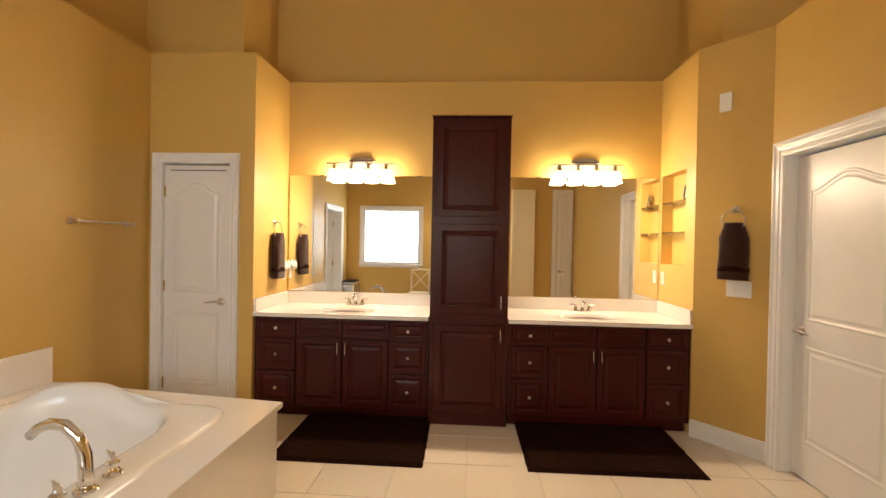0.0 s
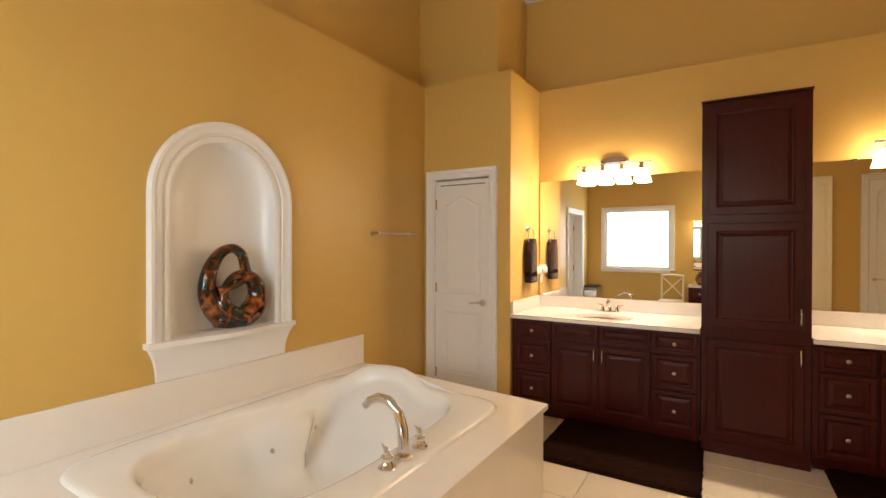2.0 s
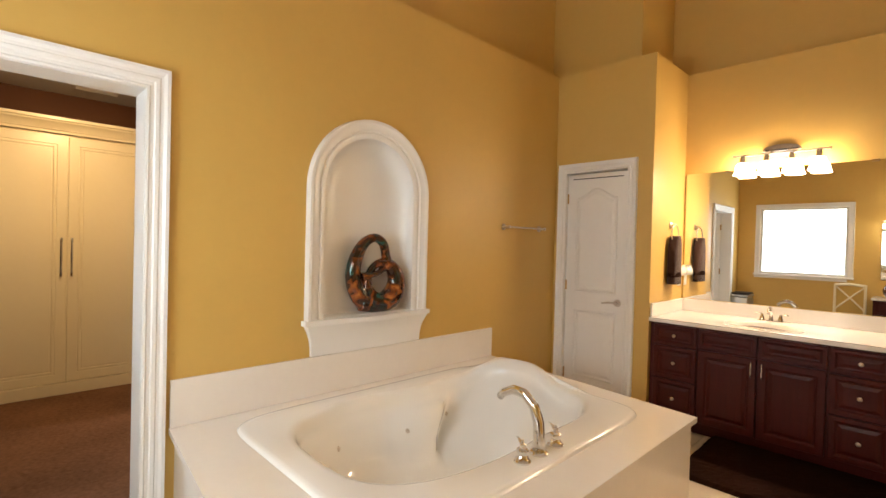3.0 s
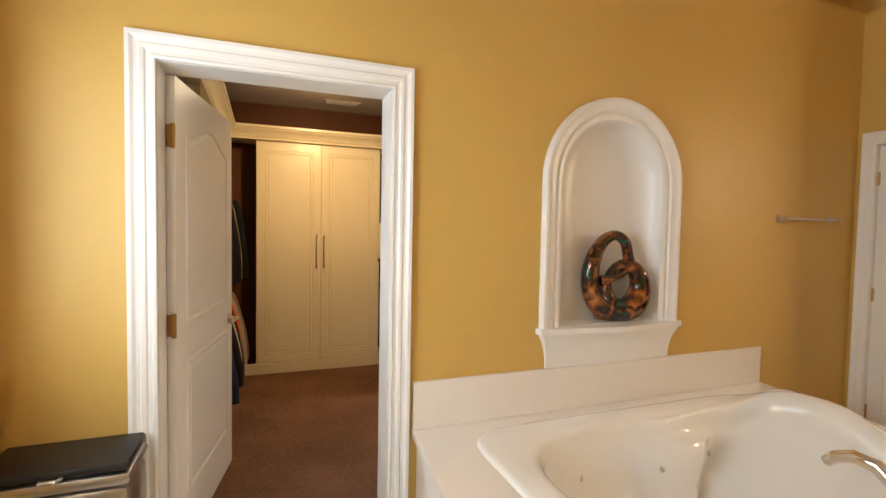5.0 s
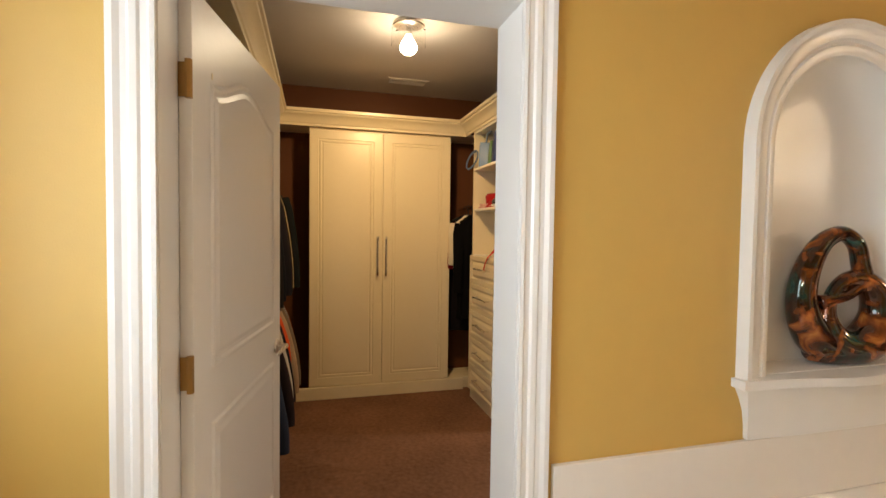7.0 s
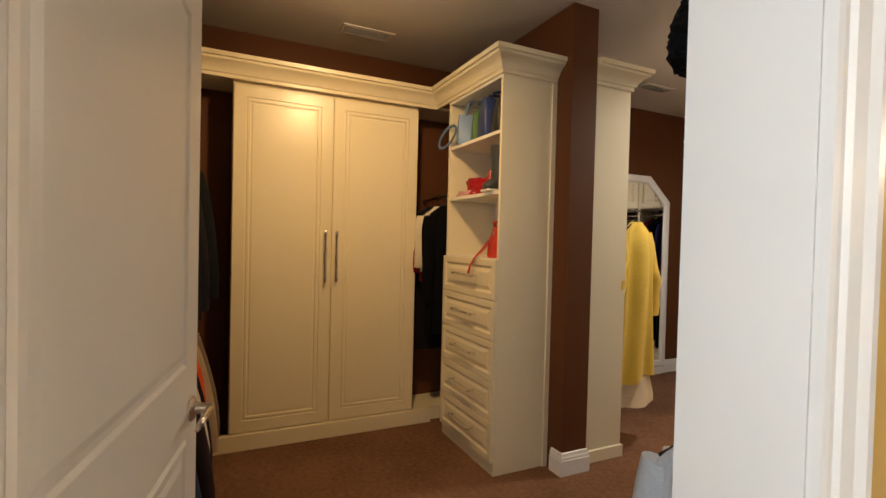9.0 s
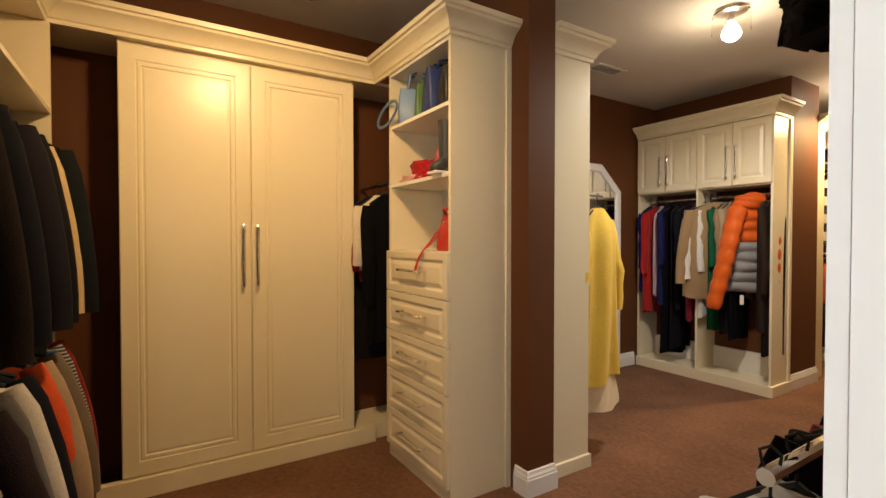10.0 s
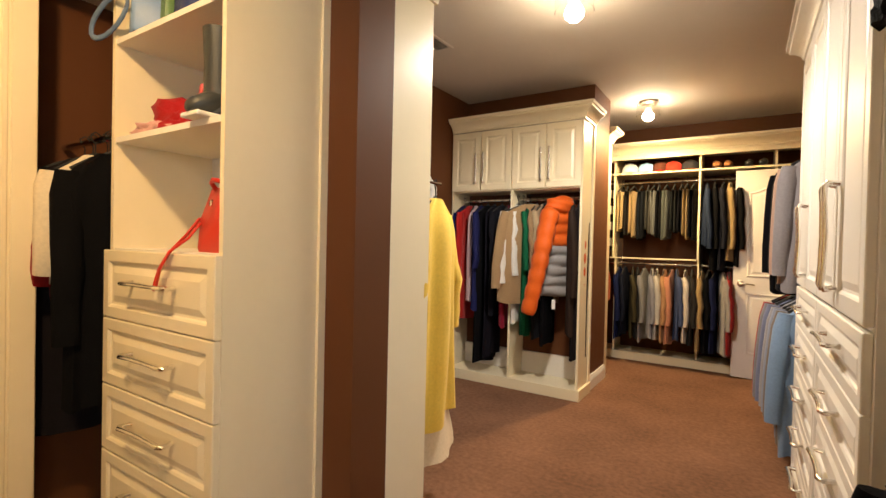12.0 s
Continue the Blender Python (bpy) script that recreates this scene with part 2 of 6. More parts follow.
def flat_steps(frame=0.06):
    """Frame with a beaded edge round a flat field."""
    return [(0.0, 0.004), (0.004, 0.0), (frame, 0.0), (frame + 0.003, 0.006), (frame + 0.008, 0.006), (frame + 0.012, 0.002), (frame + 0.024, 0.002), (frame + 0.028, 0.009),
            (frame + 0.034, 0.009), (frame + 0.040, 0.006), (frame + 0.046, 0.006)]


def sweep(profile, path, closed=False):
    """A moulding: profile of (out, up) swept along a level path of (x, y, z) turned to its right-hand side."""
    bm = bmesh.new()
    n = len(path)
    rows = []
    for i in range(n):
        p = Vector(path[i])
        a = Vector(path[i - 1]) if (i > 0 or closed) else None
        c = Vector(path[(i + 1) % n]) if (i < n - 1 or closed) else None
        e = (p - a).normalized() if a is not None else (c - p).normalized()
        f = (c - p).normalized() if c is not None else e
        ne, nf = Vector((e.y, -e.x, 0)), Vector((f.y, -f.x, 0))
        k = ne + nf
        k = k / max(k.dot(ne), 0.2)
        rows.append([bm.verts.new(p + k * o + Vector((0, 0, u))) for o, u in profile])
    m = len(profile)
    pairs = list(zip(rows, rows[1:])) + ([(rows[-1], rows[0])] if closed else [])
    for a, b in pairs:
        for k in range(m):
            bm.faces.new((a[k], a[(k + 1) % m], b[(k + 1) % m], b[k]))
    if not closed:
        bm.faces.new(rows[0])
        bm.faces.new(rows[-1])
    return bm


CROWN = [(0.0, 0.0), (0.012, 0.0), (0.014, 0.018), (0.022, 0.024), (0.030, 0.045), (0.052, 0.068), (0.078, 0.082), (0.082, 0.094),
         (0.094, 0.098), (0.096, 0.122), (0.0, 0.122)]
BASE = [(0.0, 0.0), (0.016, 0.0), (0.016, 0.085), (0.013, 0.092), (0.013, 0.100), (0.008, 0.112), (0.006, 0.125), (0.0, 0.13)]


def grid_wall(bm, axis, f0, f1, a0, a1, z0, z1, holes=()):
    """Boxes of a wall from f0 to f1 across, a0 to a1 along ('x': the wall runs along y), with openings (a, b, c, d)."""
    cuts = sorted({a0, a1, *(v for h in holes for v in h[:2])})
    for u, v in zip(cuts, cuts[1:]):
        zs = [(z0, z1)]
        for a, b, c, d in holes:
            if a <= u and v <= b:
                zs = [s for lo, hi in zs for s in ((lo, min(hi, c)), (max(lo, d), hi)) if s[1] - s[0] > 1e-4]
        for lo, hi in zs:
            if axis == "x":
                add_box(bm, f0, f1, u, v, lo, hi)
            else:
                add_box(bm, u, v, f0, f1, lo, hi)
    return bm


def add_prism(bm, pts, z0, z1):
    lo = [bm.verts.new((x, y, z0)) for x, y in pts]
    hi = [bm.verts.new((x, y, z1)) for x, y in pts]
    for k in range(len(pts)):
        bm.faces.new((lo[k], lo[(k + 1) % len(pts)], hi[(k + 1) % len(pts)], hi[k]))
    bm.faces.new(lo)
    bm.faces.new(hi)
    return bm


# ---- structure: bathroom ----
CZ_TOP = 2.66
WX = -2.80          # face of the wall behind the tub
CX = -2.97          # its closet side
LEDGE = 2.955
NC, NR, NS = 1.708, 0.334, 1.703   # niche: centre, radius, spring height
NZ = 0.945
DY0, DY1, DZ = -0.440, 0.500, 2.069   # closet doorway


def spandrel(bm, x0, x1, top):
    """Wall over the niche's arch."""
    n = 24
    arc = [(NC - NR * math.cos(math.pi * k / n), NS + NR * math.sin(math.pi * k / n)) for k in range(n + 1)]
    for (ya, za), (yb, zb) in zip(arc, arc[1:]):
        vs = [bm.verts.new(p) for p in ((x0, ya, za), (x0, yb, zb), (x0, yb, top), (x0, ya, top), (x1, ya, za), (x1, yb, zb), (x1, yb, top), (x1, ya, top))]
        for f in ((0, 1, 2, 3), (4, 5, 6, 7), (0, 1, 5, 4), (3, 2, 6, 7)):
            bm.faces.new([vs[i] for i in f])


_bm = bmesh.new()
grid_wall(_bm, "x", -2.88, WX, -1.03, 3.783, 0, LEDGE, [(DY0, DY1, 0, DZ), (NC - NR, NC + NR, NZ, LEDGE)])
spandrel(_bm, -2.88, WX, LEDGE)
bmesh.ops.remove_doubles(_bm, verts=_bm.verts, dist=0.0001)
struct("wall_tub", _bm, GOLD, "ochre painted wall behind the bathtub with arched niche", "wall")
_bm = bmesh.new()
grid_wall(_bm, "x", CX, -2.88, -1.03, 4.62, 0, CZ_TOP, [(DY0, DY1, 0, DZ), (NC - NR, NC + NR, NZ, NS + NR)])
struct("wall_closet_east", _bm, BROWN, "dark brown painted closet wall beside the doorway", "wall")
_bm = grid_wall(bmesh.new(), "y", 3.783, 3.90, -2.88, -1.911, 0, LEDGE, [(-2.685, -2.115, 0, 2.06)])
struct("wall_linen", _bm, GOLD, "ochre painted wall around the narrow linen door", "wall")
struct("wall_recess_left", add_prism(bmesh.new(), [(-2.03, 3.90), (-1.911, 3.90), (-1.911, 4.60), (-2.03, 4.60)], 0, LEDGE), GOLD, "ochre painted side wall of the vanity recess", "wall")
struct("wall_vanity", box(-2.03, 1.70, 4.484, 4.60, 0, LEDGE - 0.002), GOLD, "ochre painted wall above the double vanity", "wall")
_bm = grid_wall(bmesh.new(), "x", 1.56, 1.66, 3.80, 4.484, 0, LEDGE, [(3.965, 4.445, 1.296, 2.08)])
add_box(_bm, 1.66, 1.70, 3.80, 4.484, 0, LEDGE)
struct("wall_recess_right", _bm, GOLD, "ochre painted side wall with a recessed shelf niche", "wall")
_bm = add_prism(bmesh.new(), [(1.56, 3.80), (1.88, 3.40), (2.0, 3.40), (2.0, 3.80)], 0, LEDGE - 0.001)
struct("wall_angled", _bm, GOLD, "ochre painted angled wall beside the white door", "wall")
_bm = grid_wall(bmesh.new(), "x", 1.88, 2.01, -1.03, 3.40, 0, LEDGE, [(2.43, 3.265, 0, 2.05)])
struct("wall_east", _bm, GOLD, "ochre painted side wall with a white door", "wall")
WIN = (-2.455, -1.265, 1.01, 2.145)
_bm = grid_wall(bmesh.new(), "y", -1.03, -0.90, -2.80, 1.88, 0, LEDGE, [WIN])
struct("wall_window", _bm, GOLD, "ochre painted wall with a bright window", "wall")

LOW = [(1.88, -0.90), (1.88, 3.40), (1.56, 3.80), (1.56, 4.484), (-1.911, 4.484), (-1.911, 3.783), (-2.80, 3.783), (-2.80, -0.90)]
UP = [(2.10, -1.12), (2.10, 3.49), (1.78, 3.90), (1.78, 4.70), (-2.13, 4.70), (-2.13, 4.00), (-3.005, 4.00), (-3.005, -1.12)]
_bm = bmesh.new()
for k in range(8):
    add_prism(_bm, [LOW[k], UP[k], UP[(k + 1) % 8], LOW[(k + 1) % 8]], LEDGE, LEDGE + 0.004)
struct("ledge", _bm, GOLD, "ochre painted plant ledge running round the room", "ledge")
_bm = bmesh.new()
OUT = [(2.22, -1.24), (2.22, 3.53), (1.90, 3.94), (1.90, 4.82), (-2.25, 4.82), (-2.25, 4.12), (-3.125, 4.12), (-3.125, -1.24)]
for k in range(8):
    add_prism(_bm, [UP[k], OUT[k], OUT[(k + 1) % 8], UP[(k + 1) % 8]], LEDGE - 0.02, 4.12)
struct("wall_upper", _bm, GOLD, "ochre painted upper walls set back above the ledge", "wall")
struct("ceiling", add_prism(bmesh.new(), UP, 4.09, 4.20), CEIL, "flat pale ceiling high above the bathroom", "ceiling")
struct("crown_moulding", sweep(CROWN, [(x, y, 3.968) for x, y in reversed(UP)], closed=True), WHITE, "white crown moulding under the ceiling", "moulding")

# window frame and pane
w1 = thing("window_1", (-1.86, -0.90, 1.01), "white framed window with bright daylight behind", "window", kind="structure")
WW, WH = 0.595, 1.135
CASE = [(0.0, 0.0), (0.0, 0.012), (0.012, 0.018), (0.06, 0.018), (0.072, 0.022), (0.075, 0.0)]


def casing(outline, profile, m):
    """Door or window casing: outline of the opening in face x, z (clockwise open path); profile of (out, height)."""
    bm = bmesh.new()
    rows = []
    n = len(outline)
    for i, p in enumerate(outline):
        p = Vector(p)
        e = (p - Vector(outline[i - 1])).normalized() if i > 0 else (Vector(outline[1]) - p).normalized()
        f = (Vector(outline[i + 1]) - p).normalized() if i < n - 1 else e
        ne, nf = Vector((-e.y, e.x)), Vector((-f.y, f.x))
        k = ne + nf
        k = k / max(k.dot(ne), 0.3)
        rows.append([bm.verts.new(m @ Vector((p.x + k.x * o, -h, p.y + k.y * o))) for o, h in profile])
    for a, b in zip(rows, rows[1:]):
        for k in range(len(profile)):
            bm.faces.new((a[k], a[(k + 1) % len(profile)], b[(k + 1) % len(profile)], b[k]))
    bm.faces.new(rows[0])
    bm.faces.new(rows[-1])
    return bm


# the wall's faces: local x runs to the viewer's right, local -y points at the viewer
F_WIN = pose(0, 0, 0, 0, 0, 180)
part("window_frame", casing([(-WW, 0), (-WW, WH), (WW, WH), (WW, 0), (-WW, 0)], CASE, F_WIN), WHITE, w1)
part("window_sill", box(-0.68, 0.68, -0.05, 0.06, -0.03, -0.002, 0.006), WHITE, w1)
_bm = bmesh.new()
for a in ((-WW, -WW + 0.035, 0, WH), (WW - 0.035, WW, 0, WH), (-WW + 0.035, WW - 0.035, 0, 0.04), (-WW + 0.035, WW - 0.035, WH - 0.035, WH)):
    add_box(_bm, a[0], a[1], -0.05, -0.015, a[2], a[3])
part("sash", _bm, WHITE, w1)
_pane = part("pane", box(-WW + 0.036, WW - 0.036, -0.036, -0.032, 0.04, WH - 0.036), GLASS, w1)
_pane.visible_shadow = False

# casings and doors
CASING = [(0.0, 0.0), (0.0, 0.016), (0.010, 0.018), (0.016, 0.013), (0.030, 0.013), (0.036, 0.019), (0.050, 0.021), (0.056, 0.017),
          (0.068, 0.019), (0.080, 0.027), (0.094, 0.027), (0.097, 0.0)]
F_TUB = pose(WX, 0, 0, 0, 0, 90)      # faces +x, local x along +y
F_CLO = pose(CX, 0, 0, 0, 0, -90)
F_EAST = pose(1.88, 0, 0, 0, 0, -90)   # faces -x, local x along -y
F_NORTH = pose(0, 3.783, 0)


def doorframe(name, a, b, top, m, depth, label, profile=CASING):
    ob = new(name, finish(name, casing([(a, 0), (a, top), (b, top), (b, 0)], profile, m), WHITE))
    tagged(ob, label, "door frame", kind="structure")
    bm = bmesh.new()
    for x0, x1, z0, z1 in ((a - 0.018, a + 0.002, 0, top + 0.018), (b - 0.002, b + 0.018, 0, top + 0.018), (a + 0.002, b - 0.002, top - 0.002, top + 0.018)):
        add_box(bm, x0, x1, 0.001, depth, z0, z1)
    bmesh.ops.transform(bm, matrix=m, verts=bm.verts)
    part("jamb", bm, WHITE, ob)
    return ob


doorframe("door_frame_1", DY0 + 0.018, DY1 - 0.018, DZ - 0.018, F_TUB, 0.169, "white moulded casing around the closet doorway")
_c = new("door_casing_closet", finish("door_casing_closet", casing([(-DY1 + 0.018, 0), (-DY1 + 0.018, DZ - 0.018), (-DY0 - 0.018, DZ - 0.018), (-DY0 - 0.018, 0)], CASING, F_CLO), WHITE))
tagged(_c, "white moulded casing on the closet side of the doorway", "door frame", kind="structure")


def arch_outline(x0, x1, z0, z1, rise):
    pts = [(x0, z0), (x1, z0), (x1, z1 - rise)]
    n = 12
    for k in range(1, n):
        u = k / n
        s = (1 - math.cos(2 * math.pi * u)) / 2
        pts.append((x1 + (x0 - x1) * u, z1 - rise + rise * s))
    pts.append((x0, z1 - rise))
    return pts


MOULD = [(0.0, 0.0005), (0.006, 0.007), (0.014, 0.007), (0.022, 0.0015), (0.034, 0.0015), (0.050, 0.006), (0.056, 0.006)]


def panel_door(name, w, h, label, at, turn, hand=1, both=True, lz=0.93):
    """A two-panel moulded door, hinged at its own origin, reaching along local +x; front at local -y."""
    d = thing(name, at, label, "door", turn=turn, kind="structure")
    bm = box(0, w, -0.0175, 0.0175, 0.008, h, 0.002)
    st = 0.115 if w > 0.7 else 0.085
    for m in ((pose(0, -0.0175, 0),) + ((pose(w, 0.0175, 0, 0, 0, 180),) if both else ())):
        add_relief(bm, arch_outline(st, w - st, 1.00, h - 0.13, 0.085), MOULD, m)
        add_relief(bm, rect(st, w - st, 0.24, 0.84), MOULD, m)
    part("slab", bm, DOORWHITE, d)
    for s in ((-1, 1) if both else (-1,)):
        lv = part("door_handle", lathe([(0.0, 0), (0.031, 0.0), (0.031, 0.006), (0.024, 0.011), (0.013, 0.014), (0.011, 0.05), (0.0, 0.055)], 20,
                                       pose(w - 0.065, s * 0.0175, lz, 90 if s < 0 else -90, 0, 0)), NICKEL, d, "satin nickel lever handle", smooth=40)
        part("lever", tube([(w - 0.06, s * 0.062, lz), (w - 0.10, s * 0.066, lz + 0.004), (w - 0.145, s * 0.064, lz), (w - 0.185, s * 0.060, lz - 0.008)], [0.009, 0.009, 0.008, 0.006], 10), NICKEL, lv, smooth=True)
    return d


def hinges(door, zs, mat, y=0.0):
    for z in zs:
        bm = tube([(-0.006, y, z - 0.045), (-0.006, y, z + 0.045)], 0.007, 8)
        add_box(bm, -0.004, 0.0, y - 0.035 if y > 0 else y, y if y > 0 else y + 0.035, z - 0.045, z + 0.045)
        part("hinge", bm, mat, door, "brass hinge" if mat is BRASS else "")


d1 = panel_door("door_1", 0.885, 2.045, "white two-panel closet door standing open", (CX + 0.01, DY0 + 0.038, 0), 169.6, lz=0.895)
for z in (0.22, 1.02, 1.80):
    bm = tube([(-0.008, -0.012, z - 0.05), (-0.008, -0.012, z + 0.05)], 0.010, 8)
    add_box(bm, -0.003, -0.0005, -0.017, 0.017, z - 0.045, z + 0.045, 0.0)
    part("hinge", bm, BRASS, d1, "brass butt hinge")

doorframe("door_frame_2", -2.685, -2.115, 2.06, F_NORTH, 0.10, "white casing around the linen closet door", [(o * 0.85, h * 0.8) for o, h in CASING])
d2 = panel_door("door_2", 0.562, 2.045, "closed narrow white linen door with arched panel", (-2.681, 3.822, 0), 0, both=False)
for z in (0.25, 1.05, 1.83):
    part("hinge", tube([(0.004, -0.022, z - 0.045), (0.004, -0.022, z + 0.045)], 0.007, 8), BRASS, d2, "brass hinge")
# black strip laid on the slab as the shade of the top gap
part("gap_shade_strip", box(0.05, 0.52, -0.0195, -0.0178, 2.0, 2.008), BLACKPLASTIC, d2, "black strip standing for the shaded gap along the door top")
doorframe("door_frame_3", -3.265, -2.43, 2.05, F_EAST, 0.12, "white casing around the bedroom door")
d3 = panel_door("door_3", 0.825, 2.035, "closed white two-panel door with lever handle", (1.975, 2.435, 0), 90, both=True)

# baseboards
for _n, _p in (("baseboard_1", [(1.56, 3.80, 0), (1.88, 3.40, 0), (1.88, 3.365, 0)]), ("baseboard_2", [(1.88, 2.33, 0), (1.88, -0.90, 0), (-2.80, -0.90, 0), (-2.80, -0.53, 0)])):
    struct(_n, sweep(BASE, _p), WHITE, "white baseboard along the ochre wall", "baseboard")

# ---- structure: closet ----
CZ = 2.66
XW = -5.88
_bm = box(XW, -2.885, -1.03, 6.42, CZ, CZ + 0.1)
add_box(_bm, -2.885, -2.62, 4.62, 6.42, CZ, CZ + 0.1)
struct("closet_ceiling", _bm, CEIL, "pale closet ceiling with flush lamps", "ceiling")
struct("wall_closet_west", box(XW - 0.12, XW, -1.03, 6.54, 0, CZ + 0.1), BROWN, "dark brown painted closet wall", "wall")
struct("wall_closet_south", box(XW - 0.12, -2.88, -1.15, -1.03, 0, CZ + 0.1), BROWN, "dark brown painted closet end wall", "wall")
struct("wall_closet_north", box(XW, -2.62, 6.42, 6.54, 0, CZ + 0.1), BROWN, "dark brown painted wall behind the hanging shelves", "wall")
struct("wall_closet_recess", box(-2.74, -2.62, 4.62, 6.42, 0, CZ), BROWN, "dark brown painted wall by the back door", "wall")
struct("wall_stub_1", box(XW, -4.56, 1.587, 1.765, 0, CZ), BROWN, "dark brown wall end between two cabinets", "wall")
struct("wall_stub_2", box(XW, -4.632, 4.585, 5.13, 0, CZ), BROWN, "dark brown wall end beside the hanging cabinet", "wall")
struct("baseboard_3", sweep(BASE, [(-4.65, 1.587, 0), (-4.56, 1.587, 0), (-4.56, 1.765, 0), (-4.62, 1.765, 0)]), WHITE, "white stepped baseboard wrapping the wall end", "baseboard")
struct("baseboard_4", sweep(BASE, [(-4.632, 4.59, 0), (-4.632, 5.13, 0), (-4.645, 5.13, 0)]), WHITE, "white stepped baseboard wrapping the wall end", "baseboard")
struct("baseboard_5", sweep(BASE, [(XW, 2.12, 0), (XW, 4.24, 0)]), WHITE, "white baseboard along the brown wall", "baseboard")
struct("closet_floor", box(XW - 0.12, -2.88, -1.15, 6.54, -0.05, 0.0), CARPET, "brown cut pile carpet on the closet floor", "carpet")
struct("closet_floor_recess", box(-2.88, -2.62, 4.62, 6.54, -0.05, 0.0), CARPET, "brown cut pile carpet by the back door", "carpet")
struct("floor", box(-2.88, 2.1, -1.0, 4.6, -0.06, -0.006), GROUT, "cream tiled bathroom floor", "floor")

# ---- bathroom things ----
def bar_handle(parent, x, z, length, out=0.032, upright=True, r=0.006, mat=None, y=0.0, label="chrome bar handle"):
    """A bowed pull on a face at local y; standing or lying."""
    h = length / 2
    pts = [(-h, 0.0), (-h, out * 0.8), (-h + 0.012, out), (-h * 0.4, out * 1.12), (h * 0.4, out * 1.12), (h - 0.012, out), (h, out * 0.8), (h, 0.0)]
    path = [(x, y - o, z + s) if upright else (x + s, y - o, z) for s, o in pts]
    return part("handle", tube(path, [r * 1.3, r * 1.1, r, r, r, r, r * 1.1, r * 1.3], 8), mat or CHROME, parent, label, smooth=True)


def knob(parent, x, z, y=0.0):
    return part("knob", lathe([(0.0, 0), (0.006, 0), (0.006, 0.012), (0.013, 0.018), (0.014, 0.024), (0.009, 0.029), (0, 0.030)], 14, pose(x, y, z, 90, 0, 0)), NICKEL, parent, "round nickel knob", smooth=40)


def front(parent, kind, x0, x1, z0, z1, mat, steps, y, t=0.020, gap=0.002):
    """A door or drawer front as a part; returns it. Its own origin is its lower left corner."""
    w, h = x1 - x0 - 2 * gap, z1 - z0 - 2 * gap
    return part(kind, rings_front(w, h, t, steps), mat, parent, m=pose(x0 + gap, y, z0 + gap))


def vanity(at, w, cols, label):
    v = thing("vanity_cabinet", at, label, "cabinet", "vanities")
    D = 0.675
    part("body", box(0, w, 0.02, D, 0.085, 0.822), CHERRY, v)
    part("toe_kick", box(0.01, w - 0.01, 0.08, D, 0, 0.085), CHERRY, v)
    a, b, c = cols
    small = raised_steps(0.028)

    def drawers(x0, x1):
        for z0, z1 in ((0.105, 0.385), (0.392, 0.645), (0.652, 0.808)):
            f = front(v, "drawer", x0, x1, z0, z1, CHERRY, raised_steps(0.034) if z1 - z0 > 0.2 else small, 0.02)
            knob(f, (x1 - x0) / 2, (z1 - z0) / 2, -0.020)
    drawers(0.03, a)
    mid = (a + b) / 2
    for x0, x1, hx in ((a + 0.012, mid - 0.004, -1), (mid + 0.004, b - 0.012, 1)):
        front(v, "false_drawer", x0, x1, 0.672, 0.808, CHERRY, small, 0.02)
        f = front(v, "door", x0, x1, 0.105, 0.655, CHERRY, raised_steps(0.05), 0.02)
        bar_handle(f, (x1 - x0) - 0.03 if hx < 0 else 0.026, 0.47, 0.10, 0.026, r=0.0045, y=-0.02)
    drawers(b, c)
    return v


vanity((-1.905, 3.80, 0), 1.43, (0.345, 1.12, 1.415), "dark cherry vanity cabinet with drawers under a pale counter")
vanity((0.157, 3.80, 0), 1.40, (0.31, 1.07, 1.375), "dark cherry vanity cabinet with drawers beside the angled wall")

tl = thing("linen_tower", (-0.467, 3.785, 0), "tall dark cherry linen tower between the two vanities", "cabinet")
TW = 0.618
part("body", box(0, TW, 0.02, 0.695, 0.0, 2.44), CHERRY, tl)
part("top_trim", box(-0.004, TW + 0.004, -0.004, 0.695, 2.441, 2.452), CHERRY, tl)
for z0, z1, hz in ((0.10, 0.80, 0.62), (0.885, 1.60, 0.10), (1.655, 2.42, None)):
    f = front(tl, "door", 0.035, TW - 0.035, z0, z1, CHERRY, raised_steps(0.058), 0.02)
    if hz is not None:
        bar_handle(f, TW - 0.095, hz, 0.10, 0.026, r=0.0045, y=-0.02)


